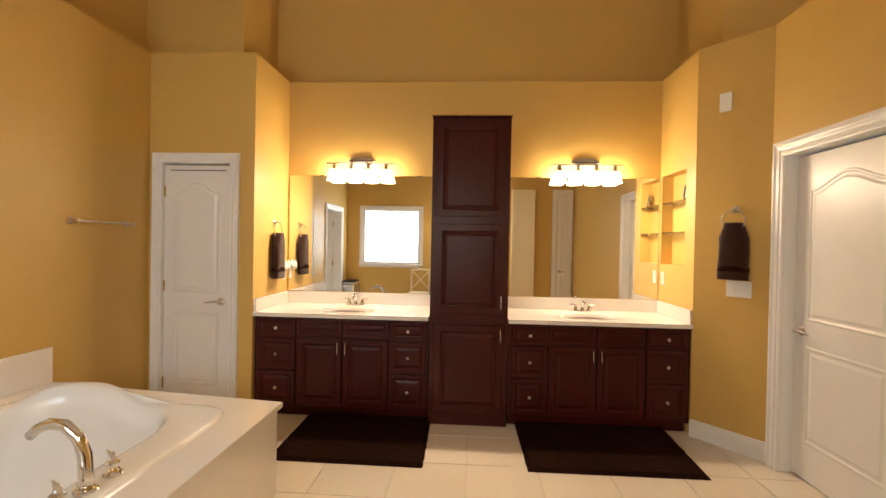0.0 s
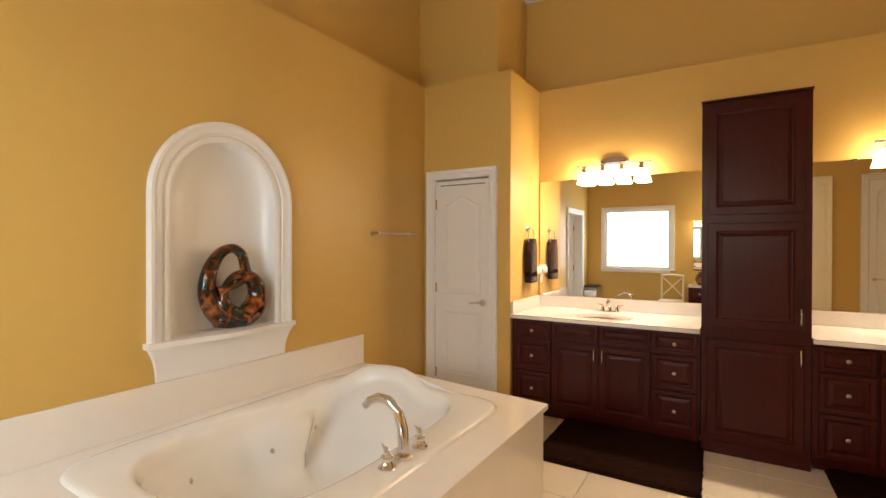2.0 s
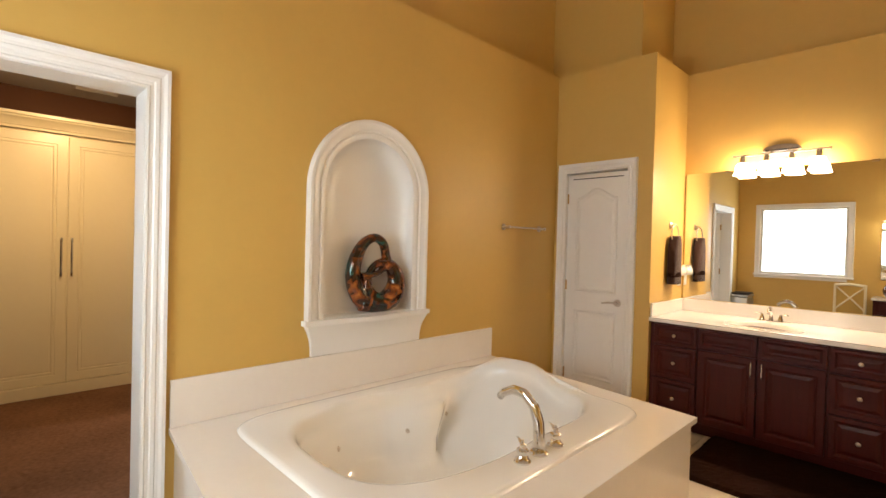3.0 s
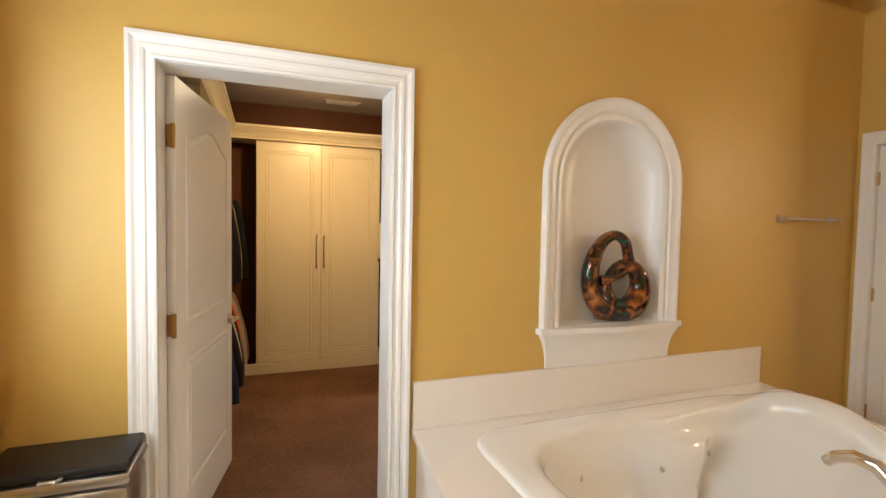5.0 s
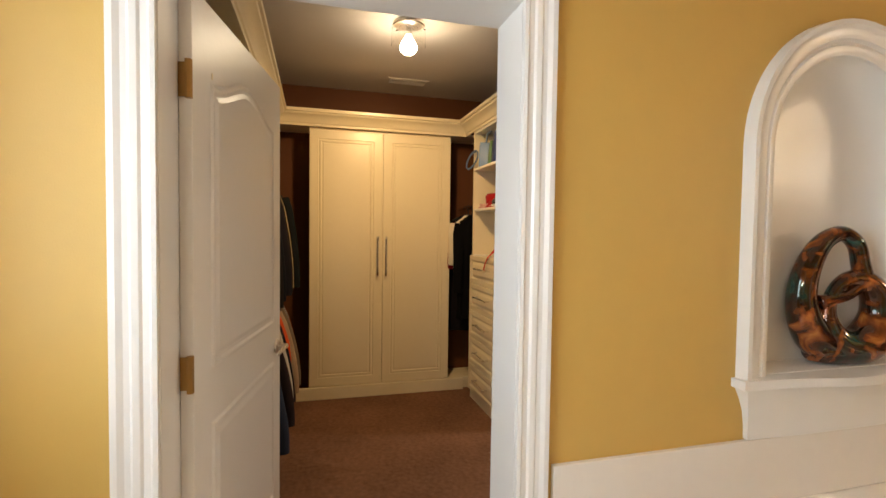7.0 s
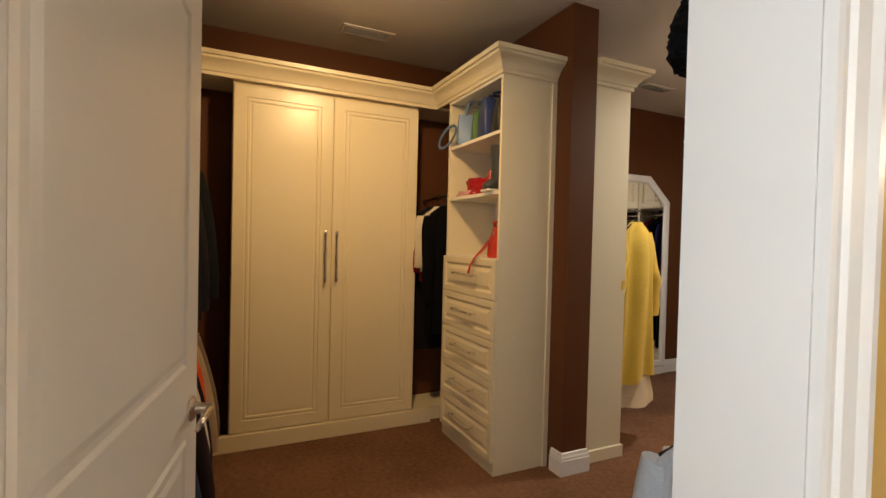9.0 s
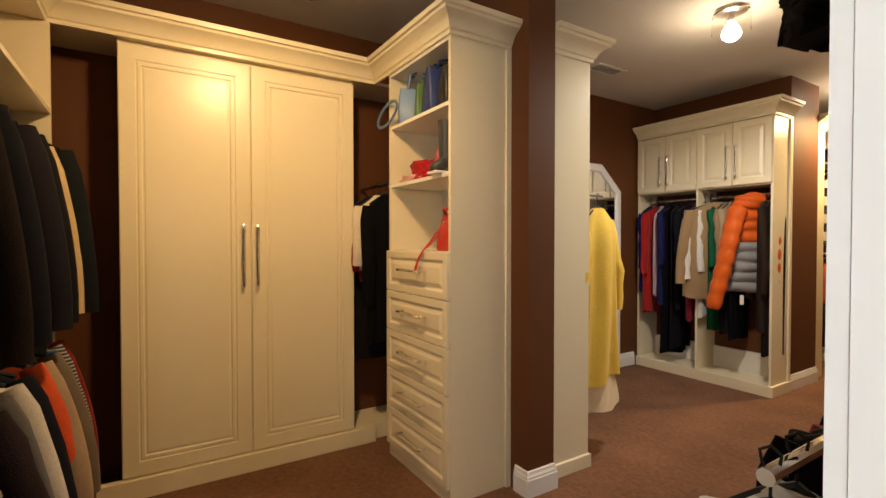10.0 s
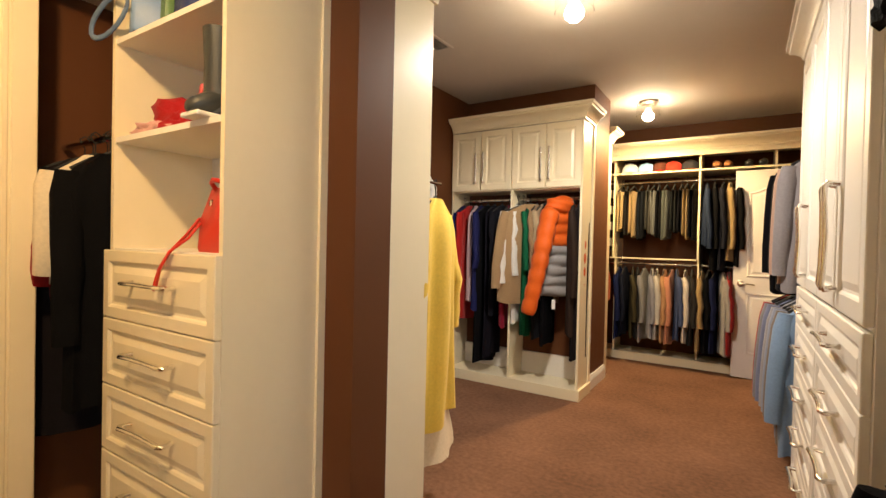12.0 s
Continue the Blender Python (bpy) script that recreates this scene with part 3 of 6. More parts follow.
def counter(at, w, splash_sides, basin_x, label):
    c = thing("vanity_counter", at, label, "countertop", "vanity counters")
    # slab with an integral oval bowl
    bm = bmesh.new()
    y0, y1, z = -0.02, 0.683, 0.032
    n = 48
    rx, ry, cy = 0.235, 0.165, 0.30
    outer = []
    for k in range(n):
        a = 2 * math.pi * k / n
        dx, dy = math.cos(a), math.sin(a)
        s = min(((w - basin_x) if dx > 0 else basin_x) / max(abs(dx), 1e-6), ((y1 - cy) if dy > 0 else (cy - y0)) / max(abs(dy), 1e-6))
        outer.append((basin_x + dx * s, cy + dy * s))
    corners = [(0, y0), (w, y0), (w, y1), (0, y1)]
    for cxy in corners:
        i = min(range(n), key=lambda q: (outer[q][0] - cxy[0]) ** 2 + (outer[q][1] - cxy[1]) ** 2)
        outer[i] = cxy
    rows = [[(x, y, 0.0) for x, y in outer], [(x, y, z) for x, y in outer]]
    for f, h in ((1.07, z), (1.02, z - 0.002), (0.97, z - 0.012), (0.88, z - 0.06), (0.70, z - 0.105), (0.40, z - 0.125), (0.12, z - 0.13)):
        rows.append([(basin_x + rx * f * math.cos(2 * math.pi * k / n), cy + ry * f * math.sin(2 * math.pi * k / n), h) for k in range(n)])
    vv = [[bm.verts.new(p) for p in r] for r in rows]
    for a, b in zip(vv, vv[1:]):
        for k in range(n):
            bm.faces.new((a[k], a[(k + 1) % n], b[(k + 1) % n], b[k]))
    bm.faces.new(vv[-1])
    part("slab", bm, MARBLE, c, smooth=35)
    part("backsplash", box(0, w, 0.664, 0.682, z + 0.0005, z + 0.108, 0.003), MARBLE, c)
    for s in splash_sides:
        x = 0.0 if s < 0 else w
        part("side_splash", box(x, x - s * 0.018, 0.0, 0.663, z + 0.0005, z + 0.108, 0.003), MARBLE, c)
    part("drain", lathe([(0.0, 0), (0.022, 0), (0.02, 0.004), (0, 0.005)], 16, pose(basin_x, cy, z - 0.13)), CHROME, c)
    return c


counter((-1.909, 3.80, 0.823), 1.434, (-1,), 0.70, "cream cultured marble counter with integral oval basin")
counter((0.157, 3.80, 0.823), 1.401, (1,), 0.70, "cream cultured marble counter with integral basin and splash")


def basin_tap(at):
    t = thing("basin_faucet", at, "polished chrome two-handle faucet behind the basin", "faucet", "basin faucets")
    part("base", box(-0.085, 0.085, -0.028, 0.028, 0, 0.012, 0.006), CHROME, t, smooth=40)
    part("spout", tube([(0, 0, 0.01), (0, 0, 0.07), (0, -0.02, 0.10), (0, -0.06, 0.108), (0, -0.10, 0.09), (0, -0.108, 0.07)], [0.015, 0.013, 0.012, 0.011, 0.010, 0.010], 14), CHROME, t, smooth=True)
    for s in (-1, 1):
        h = part("handle", lathe([(0.019, 0.011), (0.017, 0.03), (0.010, 0.045), (0.009, 0.055), (0.0, 0.06)], 16, pose(s * 0.06, 0, 0)), CHROME, t, smooth=40)
        part("lever", tube([(s * 0.06, 0, 0.054), (s * 0.085, -0.004, 0.062), (s * 0.112, -0.008, 0.060)], [0.006, 0.006, 0.005], 10), CHROME, h, smooth=True)
    return t


basin_tap((-1.209, 4.37, 0.8555))
basin_tap((0.857, 4.37, 0.8555))

for _n, _a, _b in (("vanity_mirror", -1.893, -0.470), ("vanity_mirror", 0.156, 1.552)):
    _m = thing(_n, ((_a + _b) / 2, 4.478, 0.968), "large frameless wall mirror above the vanity counter", "mirror", "vanity mirrors")
    h = (_b - _a) / 2
    part("glass", box(-h, h, -0.004, 0.004, 0, 1.10), MIRROR, _m)
    for x in (-h * 0.55, h * 0.75):
        part("clip", box(x - 0.02, x + 0.02, -0.008, -0.0042, 1.090, 1.106, 0.002), CHROME, _m)


def light_bar(cx):
    l = thing("vanity_light", (cx, 4.484, 2.16), "nickel four-light vanity bar with lit frosted bell shades", "lamp", "vanity lights")
    o = [(0.13 * math.cos(a), 0.045 * math.sin(a)) for a in [2 * math.pi * k / 28 for k in range(28)]]
    part("backplate", rings_front(0, 0, 0.022, [(0, 0.006), (0.006, 0), (0.03, -0.008)], o), NICKEL, l, smooth=40, m=pose(0, -0.001, 0.045))
    part("bar", tube([(-0.30, -0.085, 0.012), (0.30, -0.085, 0.012)], 0.009, 12), NICKEL, l, smooth=40)
    for s in (-0.06, 0.06):
        part("arm", tube([(s, -0.02, 0.045), (s, -0.06, 0.04), (s, -0.085, 0.012)], 0.007, 10), NICKEL, l, smooth=True)
    for s in (-0.30, 0.30):
        part("finial", lathe([(0.0, 0), (0.012, 0.004), (0.014, 0.012), (0.0, 0.024)], 12, pose(s, -0.085, 0.012, 0, 90 if s > 0 else -90, 0)), NICKEL, l, smooth=True)
    for k in range(4):
        x = -0.245 + 0.163 * k
        part("socket", lathe([(0.011, 0.0), (0.020, -0.010), (0.022, -0.045), (0.026, -0.055)], 14, pose(x, -0.085, 0.008)), NICKEL, l, smooth=40)
        sh = part("shade", lathe([(0.024, -0.044), (0.040, -0.052), (0.050, -0.075), (0.054, -0.105), (0.063, -0.138), (0.068, -0.146), (0.063, -0.145), (0.050, -0.105), (0.045, -0.075), (0.020, -0.055)], 24, pose(x, -0.085, 0)), SHADE, l, "lit frosted glass bell shade", smooth=40)
        sh.visible_shadow = False
    return l


for _cx in VANITY_X:
    light_bar(_cx)

# bath tub with its deck
tub = thing("bathtub", (-2.0, 1.65, 0), "white drop-in whirlpool bathtub in a cream marble deck", "bathtub")
DZT = 0.512
DECK = [(-0.798, -1.055), (0.798, -1.21), (0.798, 1.05), (-0.798, 1.24)]   # corners about (-2.0, 1.65)
BCX, BCY, BRX, BRY = -0.060, 0.075, 0.490, 0.795


def basin_pt(a, f, ry=None):
    """A point of the tub's outline: a rounded oblong drawn in a little at its waist."""
    c, s = math.cos(a), math.sin(a)
    e = 0.62
    x = BRX * math.copysign(abs(c) ** e, c)
    y = BRY * math.copysign(abs(s) ** e, s)
    x *= 1 - 0.10 * math.exp(-((y - 0.15) / 0.22) ** 2) * (1 if x < 0 else 0.35)
    return BCX + x * f, BCY + y * f


def deck_mesh():
    bm = bmesh.new()
    n = 96
    ang = [2 * math.pi * k / n for k in range(n)]
    rim_o = [basin_pt(a, 1.03) for a in ang]
    # deck's edge along the same rays
    out = []
    for x, y in rim_o:
        dx, dy = x - BCX, y - BCY
        best = 1e9
        for i in range(4):
            (x1, y1), (x2, y2) = DECK[i], DECK[(i + 1) % 4]
            ex, ey = x2 - x1, y2 - y1
            den = dx * ey - dy * ex
            if abs(den) > 1e-9:
                t = ((x1 - BCX) * ey - (y1 - BCY) * ex) / den
                if t > 0:
                    best = min(best, t)
        out.append((BCX + dx * best, BCY + dy * best))
    for cxy in DECK:
        i = min(range(n), key=lambda q: (out[q][0] - cxy[0]) ** 2 + (out[q][1] - cxy[1]) ** 2)
        out[i] = cxy
    rows = [[(x, y, DZT - 0.028) for x, y in out], [(x, y, DZT) for x, y in out], [(x, y, DZT) for x, y in rim_o]]
    return bm, rows, n


_bm, _rows, _n = deck_mesh()
_v = [[_bm.verts.new(p) for p in r] for r in _rows]
for a, b in zip(_v, _v[1:]):
    for k in range(_n):
        _bm.faces.new((a[k], a[(k + 1) % _n], b[(k + 1) % _n], b[k]))
part("deck", _bm, MARBLE, tub)


def lift(x, y):
    """The rim swells into a head rest at the far wall-side end."""
    return 0.105 * math.exp(-(((x + 0.26) / 0.27) ** 4 + ((y - 0.86) / 0.19) ** 2))


def step(a, b, v):
    u = min(1.0, max(0.0, (v - a) / (b - a)))
    return u * u * (3 - 2 * u)


_bm = bmesh.new()
_n = 160
_rings = []
def rim_pt(a, inset):
    """The shell's outer flange: an oblong with tight rounded corners."""
    c, q = math.cos(a), math.sin(a)
    return -0.037 + (0.638 - inset) * math.copysign(abs(c) ** 0.22, c), 0.035 + (0.885 - inset) * math.copysign(abs(q) ** 0.22, q)


for f, z in ((1.50, 0.0), (1.49, 0.010), (1.48, 0.015), (1.45, 0.017), (1.03, 0.020), (1.0, 0.016), (0.975, 0.002), (0.955, -0.045), (0.95, -0.075), (0.935, -0.09), (0.92, -0.13), (0.90, -0.19), (0.86, -0.28), (0.79, -0.35), (0.62, -0.385), (0.3, -0.39)):
    ring = []
    for k in range(_n):
        a = 2 * math.pi * k / _n
        x, y = basin_pt(a, f) if f < 1.4 else rim_pt(a, (1.50 - f) * 0.6)
        if f < 0.97:
            # arm rests stand out from both long sides, the far end slopes as a back rest
            arm = step(0.0, 0.12, y) * (1 - step(0.30, 0.50, y)) * step(0.05, 0.10, -z) * (1 - 0.35 * step(0.15, 0.36, -z))
            x += 0.085 * arm * (1.0 if x < BCX else -0.45)
            y -= 0.42 * max(0.0, math.sin(a)) * step(0.05, 0.37, -z) * f
            y += 0.10 * max(0.0, -math.sin(a)) * step(0.05, 0.37, -z) * f
        h = DZT + z + (0.0 if f > 1.47 else lift(x, y) if f > 0.9 else lift(x, y) * 0.5)
        ring.append(_bm.verts.new((x, y, h)))
    _rings.append(ring)
for a, b in zip(_rings, _rings[1:]):
    for k in range(_n):
        _bm.faces.new((a[k], a[(k + 1) % _n], b[(k + 1) % _n], b[k]))
_bm.faces.new(_rings[-1])
_wall = [v.co.copy() for v in _rings[11]]
part("shell", _bm, ACRYLIC, tub, "glossy white acrylic tub shell", smooth=50)
part("apron", box(0.738, 0.778, -1.17, 1.02, 0, DZT - 0.0285), MARBLE, tub, "cream marble front panel")
part("end_panel", add_prism(bmesh.new(), [(-0.795, 1.19), (-0.795, 1.215), (0.737, 1.03), (0.737, 1.005)], 0, DZT - 0.0285), MARBLE, tub)
part("end_panel", add_prism(bmesh.new(), [(-0.795, -1.03), (-0.795, -1.005), (0.737, -1.155), (0.737, -1.18)], 0, DZT - 0.0285), MARBLE, tub)
part("backsplash", box(-0.799, -0.78, -1.053, 1.238, DZT + 0.0005, 0.735, 0.003), MARBLE, tub)
part("overflow", lathe([(0.0, 0), (0.030, 0), (0.030, 0.004), (0.024, 0.009), (0, 0.010)], 20, pose(-0.545, 0.045, DZT - 0.004, 0, 62, 0) @ Matrix.Diagonal((0.7, 1.35, 1, 1))), NICKEL, tub, "nickel overflow plate", smooth=40)
for _y in (-0.354, 0.10, 0.42, -0.62):
    p = min((q for q in _wall if q.x < BCX), key=lambda q: abs(q.y - _y))
    part("jet", lathe([(0.0, 0.007), (0.006, 0.006), (0.008, 0.003), (0.014, 0.002), (0.015, -0.003)], 14, Matrix.Translation(p) @ (Vector((BCX, BCY - 0.05, p.z + 0.12)) - p).to_track_quat("Z", "Y").to_matrix().to_4x4()), NICKEL, tub, "round whirlpool jet", smooth=40)

tf = thing("tub_faucet", (-1.487, 1.655, DZT + 0.0185), "polished chrome arched tub spout with lever handles", "faucet")
part("spout", tube([(0, 0, 0), (0.0, 0, 0.06), (-0.005, 0, 0.13), (-0.03, 0, 0.19), (-0.08, 0, 0.232), (-0.14, 0, 0.235), (-0.19, 0, 0.212), (-0.215, 0, 0.185)], [0.030, 0.026, 0.024, 0.023, 0.022, 0.020, 0.018, 0.017], 18, flat=0.9), CHROME, tf, smooth=True)
part("spout_base", lathe([(0.040, 0), (0.040, 0.006), (0.030, 0.014)], 24), CHROME, tf, smooth=40)
for y in (-0.115, 0.125):
    h = part("handle", lathe([(0.036, 0), (0.036, 0.006), (0.026, 0.014), (0.020, 0.03), (0.026, 0.045), (0.024, 0.052), (0.014, 0.058), (0.013, 0.070), (0.006, 0.076), (0.005, 0.086), (0.0, 0.09)], 20, pose(0, y, 0)), CHROME, tf, smooth=40)
    part("lever", tube([(0, y, 0.064), (-0.03, y + 0.02, 0.072), (-0.06, y + 0.045, 0.070)], [0.008, 0.007, 0.005], 10), CHROME, h, smooth=True)

# arched niche
nf = thing("niche_surround", (WX, NC, NZ), "white moulded arch surround with curved sill and apron", "niche", kind="structure")
n = 28
_path = [(-NR, 0.0)] + [(-NR * math.cos(math.pi * k / n), NS - NZ + NR * math.sin(math.pi * k / n)) for k in range(n + 1)] + [(NR, 0.0)]
NICHE = [(-0.004, 0.0), (-0.004, 0.012), (0.008, 0.020), (0.026, 0.022), (0.032, 0.014), (0.040, 0.014), (0.046, 0.028), (0.074, 0.032), (0.080, 0.036), (0.090, 0.042), (0.106, 0.042), (0.111, 0.0)]
part("arch", casing(_path, NICHE, pose(0, 0, 0, 0, 0, 90)), WHITE, nf, smooth=30)
_bm = bmesh.new()
ND = 0.13
_lr = NR - 0.003
_sp = NS - NZ
_out = [(-_lr, 0.0)] + [(-_lr, _sp * k / 6) for k in range(1, 6)] + [(-_lr * math.cos(math.pi * k / n), _sp + _lr * math.sin(math.pi * k / n)) for k in range(n + 1)] + [(_lr, _sp * k / 6) for k in range(5, -1, -1)]
_rows = []
for k in range(9):
    a = math.pi / 2 * 0.95 * k / 8
    f = max(math.cos(a), 0.002) ** 0.5
    _rows.append([_bm.verts.new((-ND * math.sin(a), y * f, z if z <= _sp else _sp + (z - _sp) * f)) for y, z in _out])
for a, b in zip(_rows, _rows[1:]):
    for k in range(len(_out) - 1):
        _bm.faces.new((a[k], a[k + 1], b[k + 1], b[k]))
for k in range(len(_out) // 2 - 1):
    q = len(_out) - 1 - k
    if q - k > 2:
        _bm.faces.new((_rows[-1][k], _rows[-1][k + 1], _rows[-1][q - 1], _rows[-1][q]))
part("lining", _bm, WHITE, nf, smooth=60)
_bm = bmesh.new()
N = 24
_lo, _hi = [], []
for k in range(N + 1):
    y = -0.462 + 0.924 * k / N
    d = 0.055 + 0.045 * math.exp(-((y) / 0.20) ** 2)
    _lo.append((y, d))
_pts = [(d, y) for y, d in _lo] + [(0.001, 0.462), (0.001, -0.462)]
add_prism(_bm, _pts, -0.028, 0.0)
add_box(_bm, -ND, 0.0005, -NR + 0.001, NR - 0.001, -0.028, 0.0015)
part("sill", _bm, WHITE, nf)
_bm = bmesh.new()
_rows = []
for z, hw, d in ((-0.0285, 0.448, 0.050), (-0.045, 0.440, 0.046), (-0.07, 0.428, 0.036), (-0.11, 0.414, 0.026), (-0.16, 0.406, 0.020), (-0.207, 0.405, 0.018)):
    _rows.append([_bm.verts.new(p) for p in ((0.001, -hw, z), (d, -hw, z), (d + 0.012, -hw * 0.4, z), (d + 0.012, hw * 0.4, z), (d, hw, z), (0.001, hw, z))])
for a, b in zip(_rows, _rows[1:]):
    for k in range(6):
        _bm.faces.new((a[k], a[(k + 1) % 6], b[(k + 1) % 6], b[k]))
_bm.faces.new(_rows[0]); _bm.faces.new(_rows[-1])
part("apron", _bm, WHITE, nf, smooth=40)

# ---- closet cabinets ----
def bar_pull(parent, x, z, length, upright, y):
    """Square-ended chrome bridge pull with darker feet."""
    h = length / 2
    pts = [(-h + 0.006, 0.0), (-h + 0.003, 0.016), (-h, 0.030), (-h * 0.9, 0.037), (-h * 0.55, 0.034), (0, 0.031), (h * 0.55, 0.034), (h * 0.9, 0.037), (h, 0.030), (h - 0.003, 0.016), (h - 0.006, 0.0)]
    path = [(x, y - o, z + s) if upright else (x + s, y - o, z) for s, o in pts]
    return part("handle", tube(path, [0.011, 0.009, 0.010, 0.010, 0.0085, 0.010, 0.0085, 0.010, 0.010, 0.009, 0.011], 10, flat=0.75), HANDLE, parent, "polished chrome bridge handle", smooth=40)


wd = thing("wardrobe", (-5.58, 0.483, 0), "tall cream two-door wardrobe with chrome handles", "wardrobe", turn=90)
# local x runs along world +y, local -y faces the room
part("body", box(-0.60, 0.60, 0.021, 0.298, 0.0, 2.25), CREAM, wd)
part("plinth", box(-0.70, 0.735, -0.022, 0.0205, 0.0, 0.100, 0.003), CREAM, wd)
for a, b, hx in ((-0.60, -0.002, 1), (0.002, 0.60, -1)):
    f = front(wd, "door", a, b, 0.104, 2.232, CREAM, flat_steps(0.07), 0.02, t=0.022)
    bar_pull(f, (b - a) - 0.042 if hx > 0 else 0.026, 1.088, 0.325, True, -0.022)
struct("cabinet_crown_1", sweep(CROWN, [(-3.06, -0.385, 2.25), (-5.565, -0.385, 2.25), (-5.565, 1.222, 2.25), (-4.70, 1.222, 2.25), (-4.70, 1.586, 2.25)]), CREAM, "cream crown moulding joining wardrobe and cabinets", "moulding", smooth=30)
_bm = box(XW, -5.565, -0.385, 1.58, 2.252, 2.27)
add_box(_bm, XW, -3.06, -1.03, -0.385, 2.252, 2.27)
struct("cabinet_top", _bm, CREAM, "cream top panel over the hanging corner", "panel")


def drawer_tower(at, w, turn, label):
    """Cream tower: five drawers below, three open shelves above; local -y faces the room."""
    t = thing("drawer_tower", at, label, "cabinet", turn=turn)
    dp = 0.364
    for x0, x1 in ((0, 0.019), (w - 0.019, w)):
        part("side_panel", box(x0, x1, 0, dp, 0, 2.25), CREAM, t)
    part("back_panel", box(0.019, w - 0.019, dp - 0.008, dp, 0.08, 2.245), MELAMINE, t)
    part("top_panel", box(0.019, w - 0.019, 0.0, dp - 0.008, 2.232, 2.25), MELAMINE, t)
    for z in (1.222, 1.605, 1.945):
        part("shelf", box(0.019, w - 0.019, 0.004, dp - 0.008, z - 0.019, z), MELAMINE, t)
    part("plinth", box(0.019, w - 0.019, 0.0, 0.018, 0, 0.07), CREAM, t)
    part("side_trim", box(w + 0.0005, w + 0.012, dp - 0.03, dp, 0.0, 2.245), CREAM, t)
    zs = [0.075, 0.303, 0.530, 0.757, 0.985, 1.218]
    for a, b in zip(zs, zs[1:]):
        f = front(t, "drawer", 0.0, w, a, b, CREAM, raised_steps(0.042), -0.001)
        bar_pull(f, w / 2, (b - a) * 0.55, 0.26, False, -0.02)
    return t


drawer_tower((-5.37, 1.222, 0), 0.67, 0, "cream drawer tower with open shelves of handbags")

cb = thing("corner_cabinet", (-5.602, 1.086, 0), "cream raised floor board in the wardrobe corner", "cabinet")
part("board", box(-0.276, 0.0, 0.0, 0.494, 0.082, 0.100, 0.002), CREAM, cb)
part("riser", box(-0.276, -0.002, 0.0, 0.494, 0.0, 0.0815), CREAM, cb)

# shelving end panel on the other side of the wall end
ol = thing("shelf_unit", (-5.39, 1.766, 0), "cream open shelf unit end beside the brown wall", "cabinet")
for x0, x1 in ((0.0, 0.019), (0.746, 0.765)):
    part("side_panel", box(x0, x1, 0.0, 0.334, 0, 2.26), CREAM, ol)
part("back_panel", box(0.019, 0.746, 0.001, 0.009, 0.0, 2.255), MELAMINE, ol)
for z in (0.09, 1.75, 2.255):
    part("shelf", box(0.019, 0.746, 0.009, 0.334, z - 0.019, z), MELAMINE, ol)
part("crown", sweep(CROWN, [(0.765, 0.0, 2.261), (0.765, 0.335, 2.261), (0.0, 0.335, 2.261)]), CREAM, ol, smooth=30)
part("valet_rod", tube([(0.735, 0.28, 1.54), (0.67, 0.30, 1.54), (0.67, 0.56, 1.54)], 0.006, 8), CHROME, ol, "chrome valet rod")
part("base_trim", sweep([(0, 0), (0.012, 0), (0.012, 0.07), (0, 0.075)], [(0.765, 0.0, 0), (0.765, 0.335, 0), (0.0, 0.335, 0)]), CREAM, ol)

# hanging cabinet on the far side
fc = thing("hanging_cabinet", (-5.86, 4.25, 0), "cream cabinet with doors above an open hanging rail", "wardrobe")
FW = 1.235
for x0, x1 in ((0, 0.019), (0.605, 0.625), (FW - 0.019, FW)):
    part("side_panel", box(x0, x1, 0.022, 0.333, 0.09, 2.29), CREAM, fc)
part("end_trim", box(FW + 0.0005, FW + 0.012, 0.29, 0.333, 0.09, 2.285), CREAM, fc)
part("back_panel", box(0.019, FW - 0.019, 0.325, 0.333, 0.09, 2.285), BROWN, fc)
part("upper_box", box(0.0195, FW - 0.0195, 0.024, 0.3245, 1.735, 2.285), CREAM, fc)
part("base", box(-0.0, FW + 0.02, 0.0, 0.333, 0.0, 0.09, 0.003), CREAM, fc)
part("kick_board", box(0.02, FW - 0.02, 0.30, 0.3245, 0.0905, 0.28), MELAMINE, fc)
part("crown", sweep(CROWN, [(0.0, 0.02, 2.291), (FW, 0.02, 2.291), (FW, 0.333, 2.291)]), CREAM, fc, smooth=30)
for a, b, hx in ((0.004, 0.305, 1), (0.309, 0.613, -1), (0.617, 0.923, 1), (0.927, FW - 0.004, -1)):
    f = front(fc, "door", a, b, 1.745, 2.285, CREAM, raised_steps(0.058), 0.0215)
    bar_pull(f, (b - a) - 0.035 if hx > 0 else 0.035, 0.20, 0.27, True, -0.02)
part("rail", tube([(0.02, 0.17, 1.665), (0.605, 0.17, 1.665)], 0.014, 12), CHROME, fc, smooth=40)
part("rail", tube([(0.625, 0.17, 1.665), (FW - 0.02, 0.17, 1.665)], 0.014, 12), CHROME, fc, smooth=40)

# unit behind the second wall end
b2 = thing("shelf_unit", (-5.36, 5.131, 0), "narrow cream shelf unit end behind the brown wall", "cabinet")
part("body", box(0.0, 0.70, 0.0, 0.22, 0.0, 2.29), CREAM, b2)
part("crown", sweep(CROWN, [(0.70, 0.0, 2.291), (0.70, 0.22, 2.291), (0.0, 0.22, 2.291)]), CREAM, b2, smooth=30)

